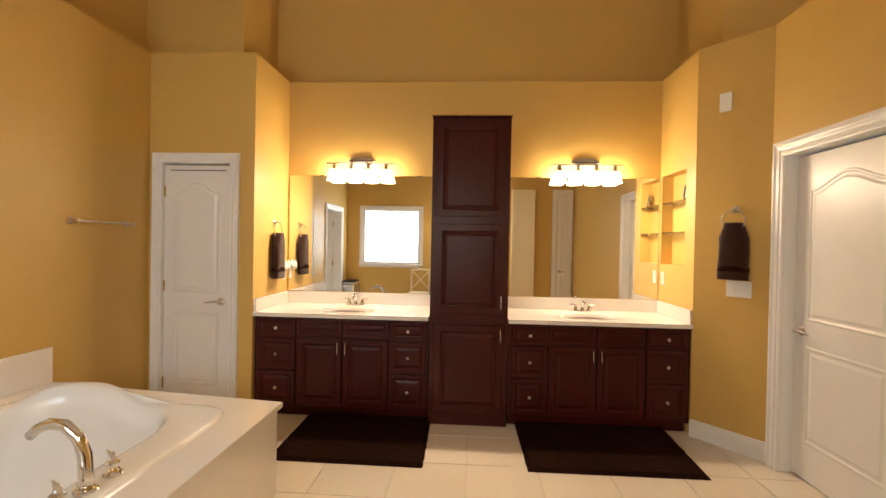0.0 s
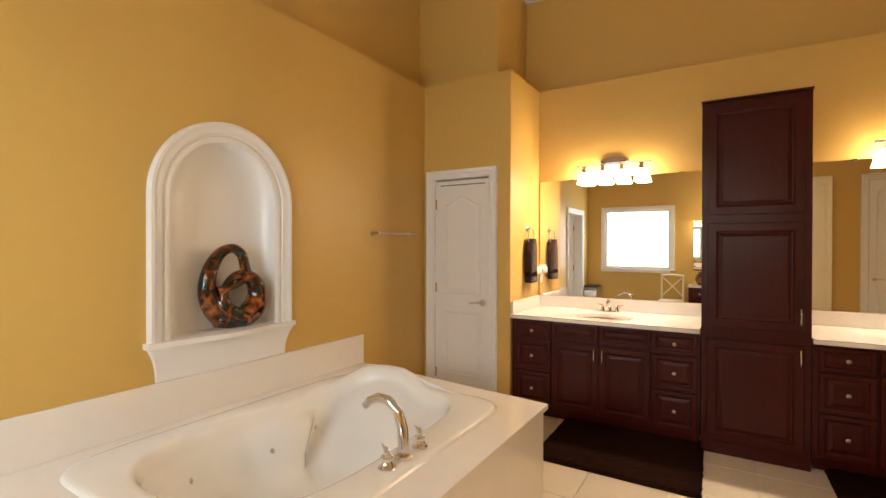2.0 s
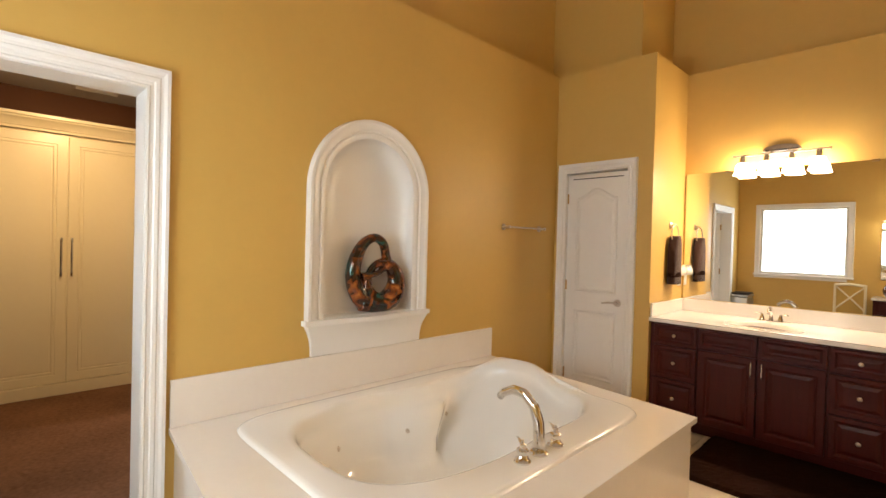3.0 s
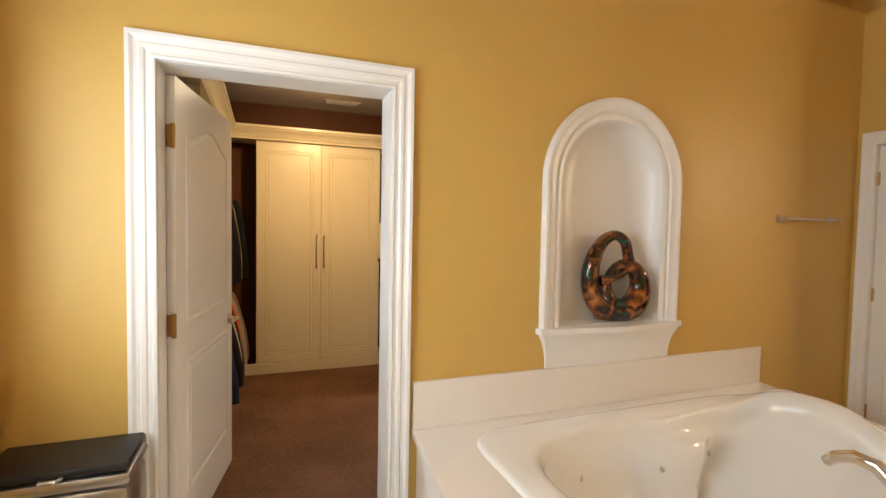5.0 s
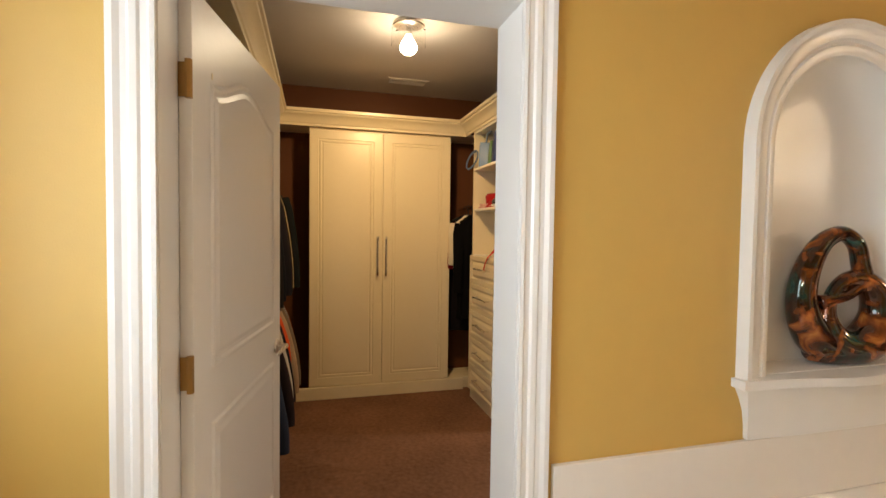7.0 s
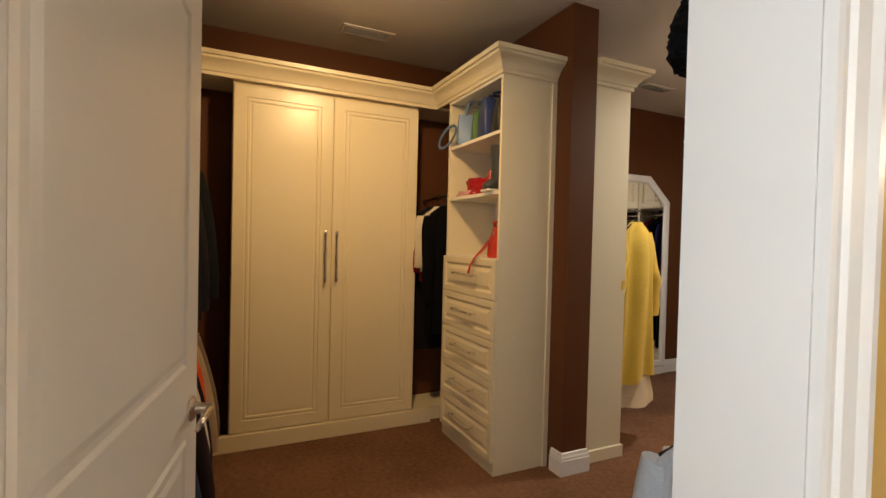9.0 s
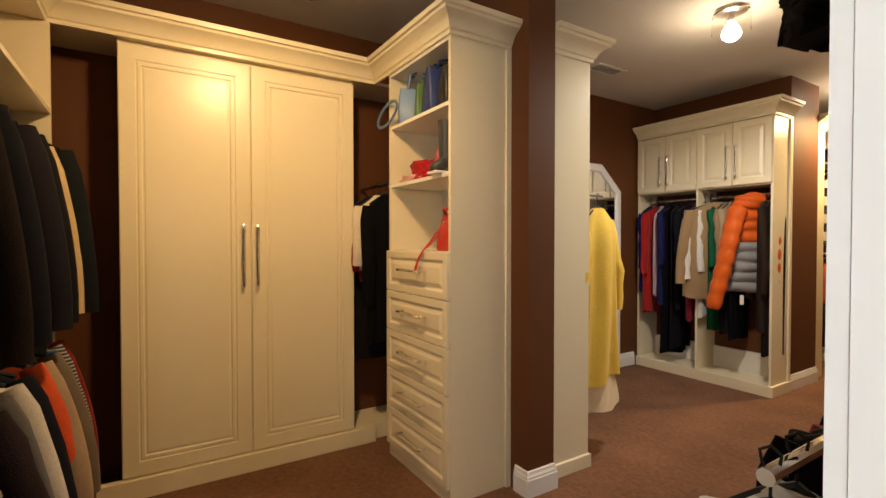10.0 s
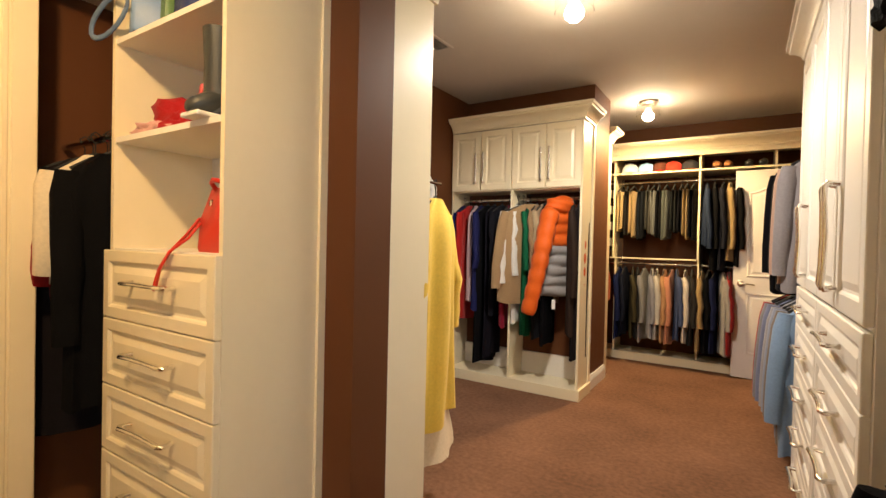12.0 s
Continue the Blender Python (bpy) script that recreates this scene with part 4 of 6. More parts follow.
# back wall hanging shelves
bs = thing("hanging_shelves", (-5.29, 5.86, 0), "cream wall shelving with two rows of hanging rails", "shelving")
BW = 2.54
for x in (0.0, 0.52, 1.36, 2.0, BW - 0.019):
    part("upright", box(x, x + 0.019, 0.10, 0.538, 0.09 if x in (0.0, BW - 0.019) else 1.15, 2.28), CREAM, bs)
for x in (0.52, 1.36, 2.0):
    part("upright", box(x, x + 0.019, 0.22, 0.538, 0.09, 1.149), CREAM, bs)
part("shelf", box(0.0, BW, 0.08, 0.538, 2.062, 2.081), CREAM, bs)
part("top_panel", box(0.0, BW, 0.08, 0.538, 2.281, 2.30), CREAM, bs)
part("fascia", box(0.0, BW, 0.055, 0.0795, 2.22, 2.30), CREAM, bs)
part("crown", sweep(CROWN, [(0.0, 0.055, 2.265), (BW, 0.055, 2.265)]), CREAM, bs, smooth=30)
part("base", box(0.0, BW, 0.18, 0.538, 0.0, 0.085), CREAM, bs)
for x0, x1 in ((0.02, 0.52), (0.54, 1.36), (1.38, 2.0), (2.02, BW - 0.02)):
    part("rail", tube([(x0, 0.27, 1.985), (x1, 0.27, 1.985)], 0.014, 10), CHROME, bs, smooth=40)
    part("rail", tube([(x0, 0.27, 1.08), (x1, 0.27, 1.08)], 0.014, 10), CHROME, bs, smooth=40)
part("cross_bar", box(0.0, 1.36, 0.10, 0.12, 1.135, 1.149), CREAM, bs)

# open door in front of the back shelves
d4 = panel_door("door_4", 0.76, 2.035, "white two-panel door standing open against the shelves", (-2.845, 5.905, 0), 176.5)

# tall drawer and door bank
bk = thing("cabinet_bank", (-3.25, 3.64, 0), "white cabinet bank with doors above stacked drawers", "cabinet", turn=-90)
# local x runs along world -y, local -y faces -x
BKW = 1.74
part("body", box(0.0, BKW, 0.0, 0.278, 0.08, 2.27), MELAMINE, bk)
part("plinth", box(0.0, BKW, 0.02, 0.278, 0.0, 0.08), MELAMINE, bk)
part("crown", sweep(CROWN, [(0.0, 0.278, 2.271), (0.0, 0.0, 2.271), (BKW, 0.0, 2.271), (BKW, 0.278, 2.271)]), MELAMINE, bk, smooth=30)
for k in range(2):
    x0 = 0.02 + k * 0.855
    for a, b, hx in ((x0, x0 + 0.42, 1), (x0 + 0.424, x0 + 0.846, -1)):
        f = front(bk, "door", a, b, 1.09, 2.25, MELAMINE, raised_steps(0.058), -0.001)
        bar_pull(f, (b - a) - 0.035 if hx > 0 else 0.035, 0.22, 0.33, True, -0.02)
    zs = [0.09, 0.29, 0.49, 0.69, 0.885, 1.08]
    for a, b in zip(zs, zs[1:]):
        f = front(bk, "drawer", x0, x0 + 0.846, a, b, MELAMINE, raised_steps(0.042), -0.001)
        bar_pull(f, 0.423, (b - a) * 0.55, 0.26, False, -0.02)

# left hanging bank
lb = thing("hanging_shelves", (-5.56, -1.025, 0), "cream hanging section with top shelf behind the open door", "shelving")
for x in (0.0, 0.84, 1.68, 2.48):
    part("side_panel", box(x, x + 0.019, 0.0, 0.665 if x < 0.1 else 0.63, 0.08, 2.25), CREAM, lb)
part("shelf", box(0.02, 2.479, 0.0, 0.665, 1.84, 1.859), CREAM, lb)
part("base", box(0.0, 2.48, 0.0, 0.62, 0.0, 0.0799), CREAM, lb)
for x0, x1 in ((0.02, 0.84), (0.86, 1.68), (1.70, 2.48)):
    part("rail", tube([(x0, 0.425, 1.77), (x1, 0.425, 1.77)], 0.014, 10), CHROME, lb, smooth=40)
    part("rail", tube([(x0, 0.425, 0.955), (x1, 0.425, 0.955)], 0.014, 10), CHROME, lb, smooth=40)

# ---- small bathroom things ----
def tile_floor():
    """Square tiles with thin recessed joints."""
    fl = bpy.data.objects["floor"]
    s, g = 0.452, 0.006
    me = finish("floor_tile", box(g / 2, s - g / 2, g / 2, s - g / 2, -0.0058, 0.0, 0.0015), TILE)
    for i in range(11):
        for j in range(12):
            x, y = -2.86 + i * s, -0.93 + j * s
            if x > 1.95 or y > 4.5 or (x < -1.75 and 0.7 < y < 2.3):
                continue
            ob = new("tile", me)
            ob.parent = fl
            ob.matrix_basis = pose(x, y, 0)


def bath_mat(at, corners, label):
    m = thing("bath_mat", at, label, "rug", "bath mats")
    rng = np.random.RandomState(len(label))
    bm = bmesh.new()
    nx, ny = 46, 34
    (x0, y0), (x1, y1), (x2, y2), (x3, y3) = corners
    grid = []
    for j in range(ny + 1):
        row = []
        for i in range(nx + 1):
            u, v = i / nx, j / ny
            x = (1 - v) * ((1 - u) * x0 + u * x1) + v * ((1 - u) * x3 + u * x2)
            y = (1 - v) * ((1 - u) * y0 + u * y1) + v * ((1 - u) * y3 + u * y2)
            e = 0.0 if i in (0, nx) or j in (0, ny) else 1.0
            row.append(bm.verts.new((x + rng.uniform(-0.006, 0.006), y + rng.uniform(-0.006, 0.006), 0.004 + e * (0.018 + rng.uniform(0, 0.005)))))
        grid.append(row)
    for j in range(ny):
        for i in range(nx):
            bm.faces.new((grid[j][i], grid[j][i + 1], grid[j + 1][i + 1], grid[j + 1][i]))
    part("shag_surface", bm, RUG, m)
    part("backing", add_prism(bmesh.new(), corners, 0.0005, 0.004), RUG, m)
    return m


bath_mat((-0.89, 3.43, 0), [(-0.56, -0.37), (0.462, -0.375), (0.44, 0.52), (-0.57, 0.52)], "dark brown shag bath mat on the pale tiles")
bath_mat((0.80, 3.45, 0), [(-0.555, -0.375), (0.575, -0.365), (0.60, 0.50), (-0.575, 0.50)], "dark brown shag bath mat before the second vanity")

tb = thing("towel_bar", (WX, 3.27, 1.545), "brushed nickel towel bar on the ochre wall", "towel bar")
for y in (-0.25, 0.25):
    part("post", lathe([(0.026, 0), (0.026, 0.006), (0.012, 0.014), (0.010, 0.05), (0.014, 0.058), (0.012, 0.07), (0, 0.072)], 18, pose(0.0005, y, 0, 0, 90, 0)), NICKEL, tb, smooth=40)
part("bar", tube([(0.056, -0.25, 0), (0.056, 0.25, 0)], 0.008, 10), NICKEL, tb, smooth=40)


def towel(bm, w, top, bottom, dep, rng):
    n, m = 14, 18
    rings = []
    for j in range(m + 1):
        v = j / m
        z = top + (bottom - top) * v
        pinch = 0.55 + 0.45 * min(1, v * 4) - 0.05 * math.sin(v * 3)
        ring = []
        for k in range(n * 2):
            a = math.pi * k / n
            r = 1 + 0.10 * math.sin(3 * a + 2 * v) + 0.05 * rng.uniform(-1, 1)
            ring.append(bm.verts.new((w / 2 * pinch * math.copysign(abs(math.cos(a)) ** 0.7, math.cos(a)) * r, dep * math.copysign(abs(math.sin(a)) ** 0.7, math.sin(a)) * (0.8 + 0.2 * r), z)))
        rings.append(ring)
    for a, b in zip(rings, rings[1:]):
        for k in range(2 * n):
            bm.faces.new((a[k], a[(k + 1) % (2 * n)], b[(k + 1) % (2 * n)], b[k]))
    bm.faces.new(rings[0])
    bm.faces.new(rings[-1])
    return bm


def towel_ring(at, turn, label):
    """Local -y points into the room."""
    t = thing("towel_ring", at, label, "towel ring", "towel rings", turn=turn)
    part("post", lathe([(0.027, 0), (0.027, 0.006), (0.012, 0.014), (0.010, 0.04), (0.0, 0.045)], 18, pose(0, 0, 0, 90, 0, 0)), NICKEL, t, smooth=40)
    part("ring", tube([(0.078 * math.sin(a), -0.042, -0.078 + 0.078 * math.cos(a)) for a in [2 * math.pi * k / 28 for k in range(28)]], 0.005, 8, closed=True), NICKEL, t, smooth=True)
    h = thing("hand_towel", at, "dark brown hand towel hanging through the ring", "towel", "hand towels", turn=turn)
    rng = np.random.RandomState(3)
    part("cloth", towel(bmesh.new(), 0.20, -0.095, -0.50, 0.038, rng), TOWEL, h, m=pose(0, -0.046, 0), smooth=True)
    part("band", towel(bmesh.new(), 0.205, -0.40, -0.44, 0.040, rng), RUG, h, m=pose(0, -0.046, 0), smooth=True)


towel_ring((-1.911, 4.17, 1.605), 90, "nickel towel ring on the recess wall")
_ang = math.degrees(math.atan2(-0.40, 0.32))
_p = Vector((1.56, 3.80)).lerp(Vector((1.88, 3.40)), 0.57)
towel_ring((_p.x, _p.y, 1.722), _ang, "nickel towel ring on the angled wall")


def plate(name, at, turn, w, h, label, toggles=1, category="switch"):
    p = thing(name, at, label, category, turn=turn)
    part("cover", rings_front(w, h, 0.007, [(0, 0.003), (0.004, 0)], rect(-w / 2, w / 2, -h / 2, h / 2)), PLATE, p, m=pose(0, -0.0005, 0))
    for k in range(toggles):
        x = (k - (toggles - 1) / 2) * 0.046
        part("rocker", box(x - 0.016, x + 0.016, -0.010, -0.0076, -0.033, 0.033, 0.001), PLATE, p)
    return p


_q = Vector((1.56, 3.80)).lerp(Vector((1.88, 3.40)), 0.40)
plate("alarm_sensor", (_q.x, _q.y, 2.51), _ang, 0.085, 0.135, "white wall sensor box high on the angled wall", 0, "sensor")
_q = Vector((1.56, 3.80)).lerp(Vector((1.88, 3.40)), 0.625)
plate("light_switch", (_q.x, _q.y, 1.155), _ang, 0.165, 0.115, "white triple switch plate under the hanging towel", 3)
plate("wall_outlet", (1.56, 4.38, 1.17), -90, 0.07, 0.115, "white outlet plate above the counter", 1, "outlet")
plate("wall_outlet", (-1.911, 4.40, 1.135), 90, 0.07, 0.115, "white outlet plate on the recess wall", 1, "outlet")
for y, z in ((4.35, 1.20), (4.43, 1.205)):
    pl = thing("plug_freshener", (-1.911, y, z), "white plug-in air freshener on the wall", "air freshener", "plug-in fresheners", turn=90)
    part("shell", lathe([(0.0, -0.035), (0.020, -0.032), (0.026, -0.01), (0.024, 0.02), (0.014, 0.04), (0, 0.045)], 16, pose(0, -0.028, 0)), PLATE, pl, smooth=True)
    part("wick_cap", lathe([(0.012, 0.04), (0.012, 0.055), (0, 0.058)], 12, pose(0, -0.028, 0)), PLATE, pl)

# recessed shelf niche
for z in (1.57, 1.83):
    sh = thing("glass_shelf", (1.61, 4.205, z), "clear glass shelf in the wall niche", "shelf", "niche shelves")
    part("glass", box(-0.048, 0.048, -0.235, 0.235, 0, 0.008, 0.001), GREENGLASS, sh)
    for y in (-0.2, 0.2):
        part("bracket", box(-0.02, 0.02, y - 0.006, y + 0.006, -0.008, -0.0005), NICKEL, sh)
pf = thing("photo_frame", (1.605, 4.03, 1.8385), "small black photo frame standing on the glass shelf", "picture frame", turn=-70)
part("frame", casing([(-0.035, 0.018), (-0.035, 0.112), (0.035, 0.112), (0.035, 0.018), (-0.035, 0.018)], [(0, 0), (0, 0.008), (0.014, 0.010), (0.018, 0)], pose(0, 0, 0, -10, 0, 0)), BLACKPLASTIC, pf)
part("print", box(-0.036, 0.036, -0.003, 0.001, 0.017, 0.113), PAPER, pf, m=pose(0, 0, 0, -10, 0, 0))
part("stand", tube([(0, 0.015, 0.09), (0, 0.045, 0.002)], 0.004, 6), BLACKPLASTIC, pf)

# glazed sculpture of two linked rings
GLAZE = bpy.data.materials.new("raku_glaze")
GLAZE.use_nodes = True
_t = GLAZE.node_tree
_b = _t.nodes["Principled BSDF"]
_co, _nz, _cr = _t.nodes.new("ShaderNodeTexCoord"), _t.nodes.new("ShaderNodeTexNoise"), _t.nodes.new("ShaderNodeValToRGB")
_nz.inputs["Scale"].default_value, _nz.inputs["Detail"].default_value, _nz.inputs["Distortion"].default_value = 11.0, 6, 1.2
_cr.color_ramp.elements[0].position, _cr.color_ramp.elements[0].color = 0.28, (0.03, 0.14, 0.13, 1)
_cr.color_ramp.elements[1].position, _cr.color_ramp.elements[1].color = 0.70, (0.52, 0.20, 0.045, 1)
for _pos, _col in ((0.36, (0.02, 0.07, 0.06, 1)), (0.44, (0.022, 0.012, 0.008, 1)), (0.52, (0.10, 0.028, 0.010, 1)), (0.60, (0.30, 0.085, 0.02, 1))):
    _e = _cr.color_ramp.elements.new(_pos)
    _e.color = _col
_t.links.new(_co.outputs["Object"], _nz.inputs["Vector"]); _t.links.new(_nz.outputs["Fac"], _cr.inputs["Fac"]); _t.links.new(_cr.outputs[0], _b.inputs["Base Color"])
_b.inputs["Metallic"].default_value, _b.inputs["Roughness"].default_value, _b.inputs["Coat Weight"].default_value = 0.45, 0.10, 0.8
# one mesh: a tall open loop that swells into its foot and a thick ring leaning against it
_bm = bmesh.new()


def spline(keys, n):
    """Smooth samples through keys of (y, z, radius)."""
    out = []
    for i in range(len(keys) - 1):
        p = [Vector(keys[max(0, min(len(keys) - 1, j))]) for j in (i - 1, i, i + 1, i + 2)]
        for k in range(n):
            t = k / n
            out.append(0.5 * (2 * p[1] + (p[2] - p[0]) * t + (2 * p[0] - 5 * p[1] + 4 * p[2] - p[3]) * t * t + (3 * p[1] - p[0] - 3 * p[2] + p[3]) * t ** 3))
    return out + [Vector(keys[-1])]


_loop = spline([(0.03, 0.058, 0.060), (-0.05, 0.074, 0.064), (-0.108, 0.140, 0.056), (-0.134, 0.235, 0.046), (-0.114, 0.340, 0.040), (-0.066, 0.420, 0.032),
                (0.0, 0.449, 0.027), (0.052, 0.414, 0.028), (0.070, 0.345, 0.029), (0.082, 0.290, 0.032)], 9)
add_tube(_bm, [(-0.012 + 0.03 * k / len(_loop), v.x, v.y) for k, v in enumerate(_loop)], [v.z for v in _loop], 18)
_pts, _rad = [], []
for k in range(48):
    a = 2 * math.pi * k / 48
    _pts.append((0.018, 0.046 + 0.098 * math.cos(a), 0.180 + 0.118 * math.sin(a)))
    _rad.append(0.040 + 0.016 * math.cos(a) * (1 if math.cos(a) > 0 else 0.9) - 0.022 * math.sin(a) * (1 if math.sin(a) < 0 else 0.45))
add_tube(_bm, _pts, _rad, 18, closed=True)
_twist = spline([(-0.085, 0.215, 0.026), (-0.035, 0.228, 0.021), (0.012, 0.238, 0.018), (0.050, 0.262, 0.020), (0.085, 0.285, 0.024)], 6)
add_tube(_bm, [(0.022, v.x, v.y) for v in _twist], [v.z for v in _twist], 14)
add_tube(_bm, [(0.0, -0.085, 0.060), (0.0, -0.02, 0.046), (0.0, 0.05, 0.046), (0, 0.115, 0.070)], [0.050, 0.056, 0.056, 0.050], 16)
for v in _bm.verts:
    v.co.z = max(v.co.z, 0.0005)
sc = tagged(new("sculpture", finish("sculpture", _bm, GLAZE, True)), "glazed copper and teal ceramic sculpture of looped rings", "sculpture")
sc.matrix_basis = pose(-2.850, 1.772, NZ + 0.0018, 0, 0, -8) @ Matrix.Diagonal((1.0, 1.08, 1.06, 1))

# pedal bin under the window
bn = thing("trash_bin", (-2.645, -0.665, 0), "steel pedal bin with black lid beside the doorway", "trash can")
part("body", box(-0.128, 0.128, -0.21, 0.21, 0.01, 0.585, 0.03), STEEL, bn, smooth=40)
part("rim", box(-0.134, 0.134, -0.216, 0.216, 0.586, 0.632, 0.02), STEEL, bn, smooth=40)
part("lid", box(-0.125, 0.125, -0.207, 0.207, 0.633, 0.664, 0.012), BLACKPLASTIC, bn, "black plastic lid", smooth=40)
part("foot", box(-0.13, 0.13, -0.212, 0.212, 0.0, 0.03, 0.008), BLACKPLASTIC, bn)
part("pedal", box(0.13, 0.165, -0.06, 0.06, 0.015, 0.03, 0.004), STEEL, bn)
part("lid_catch", tube([(0.128, -0.03, 0.640), (0.150, -0.02, 0.642), (0.150, 0.02, 0.642), (0.128, 0.03, 0.640)], 0.006, 8), STEEL, bn)

# dressing table, chair and vase by the window wall (seen in the mirrors)
mk = thing("dressing_table", (-0.42, -0.60, 0), "dark cherry dressing table with pale marble top", "table")
part("cabinet", box(-0.50, -0.14, -0.26, 0.22, 0.08, 0.72), CHERRY, mk)
part("cabinet", box(0.20, 0.52, -0.26, 0.22, 0.08, 0.72), CHERRY, mk)
part("top", box(-0.52, 0.54, -0.297, 0.25, 0.721, 0.752, 0.004), MARBLE, mk)
part("apron", box(-0.139, 0.199, -0.2, 0.20, 0.61, 0.72), CHERRY, mk)
for x in (-0.50, 0.20):
    for z0, z1 in ((0.10, 0.30), (0.305, 0.51), (0.515, 0.71)):
        f = part("drawer", rings_front(0.31, z1 - z0, 0.02, raised_steps(0.03)), CHERRY, mk, m=pose(x + 0.33, 0.221, z0, 0, 0, 180))
        knob(f, 0.155, (z1 - z0) / 2, -0.02)
part("toe_kick", box(-0.49, -0.15, -0.25, 0.17, 0, 0.08), CHERRY, mk)
part("toe_kick", box(0.21, 0.51, -0.25, 0.17, 0, 0.08), CHERRY, mk)
mm = thing("wall_mirror", (-0.45, -0.895, 1.00), "frameless mirror above the dressing table", "mirror")
part("glass", box(-0.42, 0.42, -0.004, 0.004, 0, 0.92), MIRROR, mm)
lt = thing("mirror_light", (-0.45, -0.90, 2.02), "lit three-shade wall light above the dressing mirror", "lamp")
part("backplate", box(-0.28, 0.28, 0.0005, 0.02, -0.03, 0.03, 0.006), NICKEL, lt)
for x in (-0.2, 0.0, 0.2):
    part("arm", tube([(x, 0.02, 0), (x, 0.08, 0.01), (x, 0.09, -0.01)], 0.007, 8), NICKEL, lt)
    part("shade", lathe([(0.026, -0.02), (0.040, -0.045), (0.053, -0.10), (0.070, -0.145), (0.064, -0.143), (0.045, -0.09), (0.02, -0.03)], 20, pose(x, 0.09, 0)), SHADE, lt, smooth=40)
vs = thing("vase", (-0.74, -0.66, 0.7525), "teal and brown glazed vase on the dressing table", "vase")
part("body", lathe([(0.05, 0), (0.085, 0.05), (0.095, 0.11), (0.075, 0.17), (0.04, 0.205), (0.05, 0.225), (0.042, 0.222), (0.032, 0.2)], 24), GLAZE, vs, smooth=True)
ch = thing("chair", (-1.20, -0.45, 0), "cream painted chair with crossed back slats", "chair", turn=180)
part("seat", box(-0.20, 0.20, -0.20, 0.20, 0.43, 0.475, 0.012), CREAM, ch)
for x in (-0.18, 0.18):
    part("leg", tube([(x, -0.18, 0), (x, -0.18, 0.43)], [0.014, 0.019], 8), CREAM, ch)
    part("back_post", tube([(x, 0.18, 0), (x, 0.18, 0.45), (x, 0.21, 0.92)], [0.015, 0.019, 0.016], 8), CREAM, ch)
part("top_rail", tube([(-0.18, 0.21, 0.90), (0, 0.225, 0.92), (0.18, 0.21, 0.90)], 0.02, 8), CREAM, ch)
for s in (-1, 1):
    part("cross_slat", tube([(-0.17 * s, 0.19, 0.53), (0, 0.205, 0.71), (0.17 * s, 0.21, 0.88)], 0.012, 8), CREAM, ch)

# cream block added in place of a tall lit doorway, and panelled door beyond it on the window wall (seen in the second
# mirror)
cp = thing("doorway_stand_in", (0.86, -0.72, 0), "tall cream panelled block standing in for a lit doorway", "cupboard")
part("body", box(-0.23, 0.23, -0.175, 0.02, 0, 2.57, 0.003), CREAM, cp)
part("door", rings_front(0.45, 2.46, 0.02, flat_steps(0.06)), CREAM, cp, m=pose(0.225, 0.021, 0.06, 0, 0, 180))
dc = new("door_frame_4", finish("door_frame_4", casing([(-1.855, 0), (-1.855, 2.50), (-1.56, 2.50), (-1.56, 0)], CASING, pose(0, -0.90, 0, 0, 0, 180)), WHITE))
tagged(dc, "white casing around a narrow cream door", "door frame", kind="structure")
d5 = panel_door("door_5", 0.288, 2.49, "narrow cream closed door on the window wall", (1.852, -0.879, 0), 180, both=False)


# ---- closet lamps, vents, mirror ----
def ceiling_lamp(x, y, a):
    l = thing("ceiling_lamp", (x, y, CZ), "nickel flush ceiling lamp with lit bulbs in clear glass", "lamp", "closet lamps", turn=math.degrees(a))
    part("base", lathe([(0.0, -0.03), (0.05, -0.03), (0.085, -0.02), (0.09, -0.001), (0.0, -0.0005)], 28), NICKEL, l, smooth=40)
    hd = part("lamp_head", lathe([(0.014, -0.029), (0.016, -0.05), (0.024, -0.056), (0.026, -0.080), (0.018, -0.082)], 14), CHROME, l, smooth=40)
    part("bulb", lathe([(0.0, -0.192), (0.026, -0.186), (0.048, -0.165), (0.052, -0.145), (0.042, -0.118), (0.022, -0.090)], 20), BULB, hd, "lit round bulb", smooth=True)
    for k in range(3):
        b = 2 * math.pi * k / 3
        part("clip", tube([(0.085 * math.cos(b), 0.085 * math.sin(b), -0.018), (0.100 * math.cos(b), 0.100 * math.sin(b), -0.024)], 0.005, 8), CHROME, l)
    g = part("glass_shade", lathe([(0.098, -0.022), (0.102, -0.035), (0.102, -0.135), (0.104, -0.139), (0.1005, -0.137), (0.1005, -0.035)], 32), THINGLASS, l, "clear glass drum shade", smooth=40)
    g.visible_shadow = False


for _x, _y, _a in CEILING_LAMPS:
    ceiling_lamp(_x, _y, _a)


def vent(x, y, turn):
    v = thing("ceiling_vent", (x, y, CZ), "white slatted ceiling vent", "vent", "ceiling vents", turn=turn)
    bm = bmesh.new()
    for a in ((-0.17, 0.17, -0.075, -0.055), (-0.17, 0.17, 0.055, 0.075), (-0.17, -0.15, -0.055, 0.055), (0.15, 0.17, -0.055, 0.055)):
        add_box(bm, *a, -0.008, -0.0005)
    part("frame", bm, CEIL, v)
    part("backing", box(-0.15, 0.15, -0.055, 0.055, -0.0015, -0.0005), BLACKPLASTIC, v)
    sl = finish("slat", box(-0.15, 0.15, -0.007, 0.007, -0.001, 0.001), CEIL)
    for k in range(6):
        o = new("slat", sl)
        o.parent = v
        o.matrix_basis = pose(0, -0.044 + 0.0176 * k, -0.005, 35, 0, 0)


vent(-5.50, 0.67, 90)
vent(-5.37, 3.158, 90)

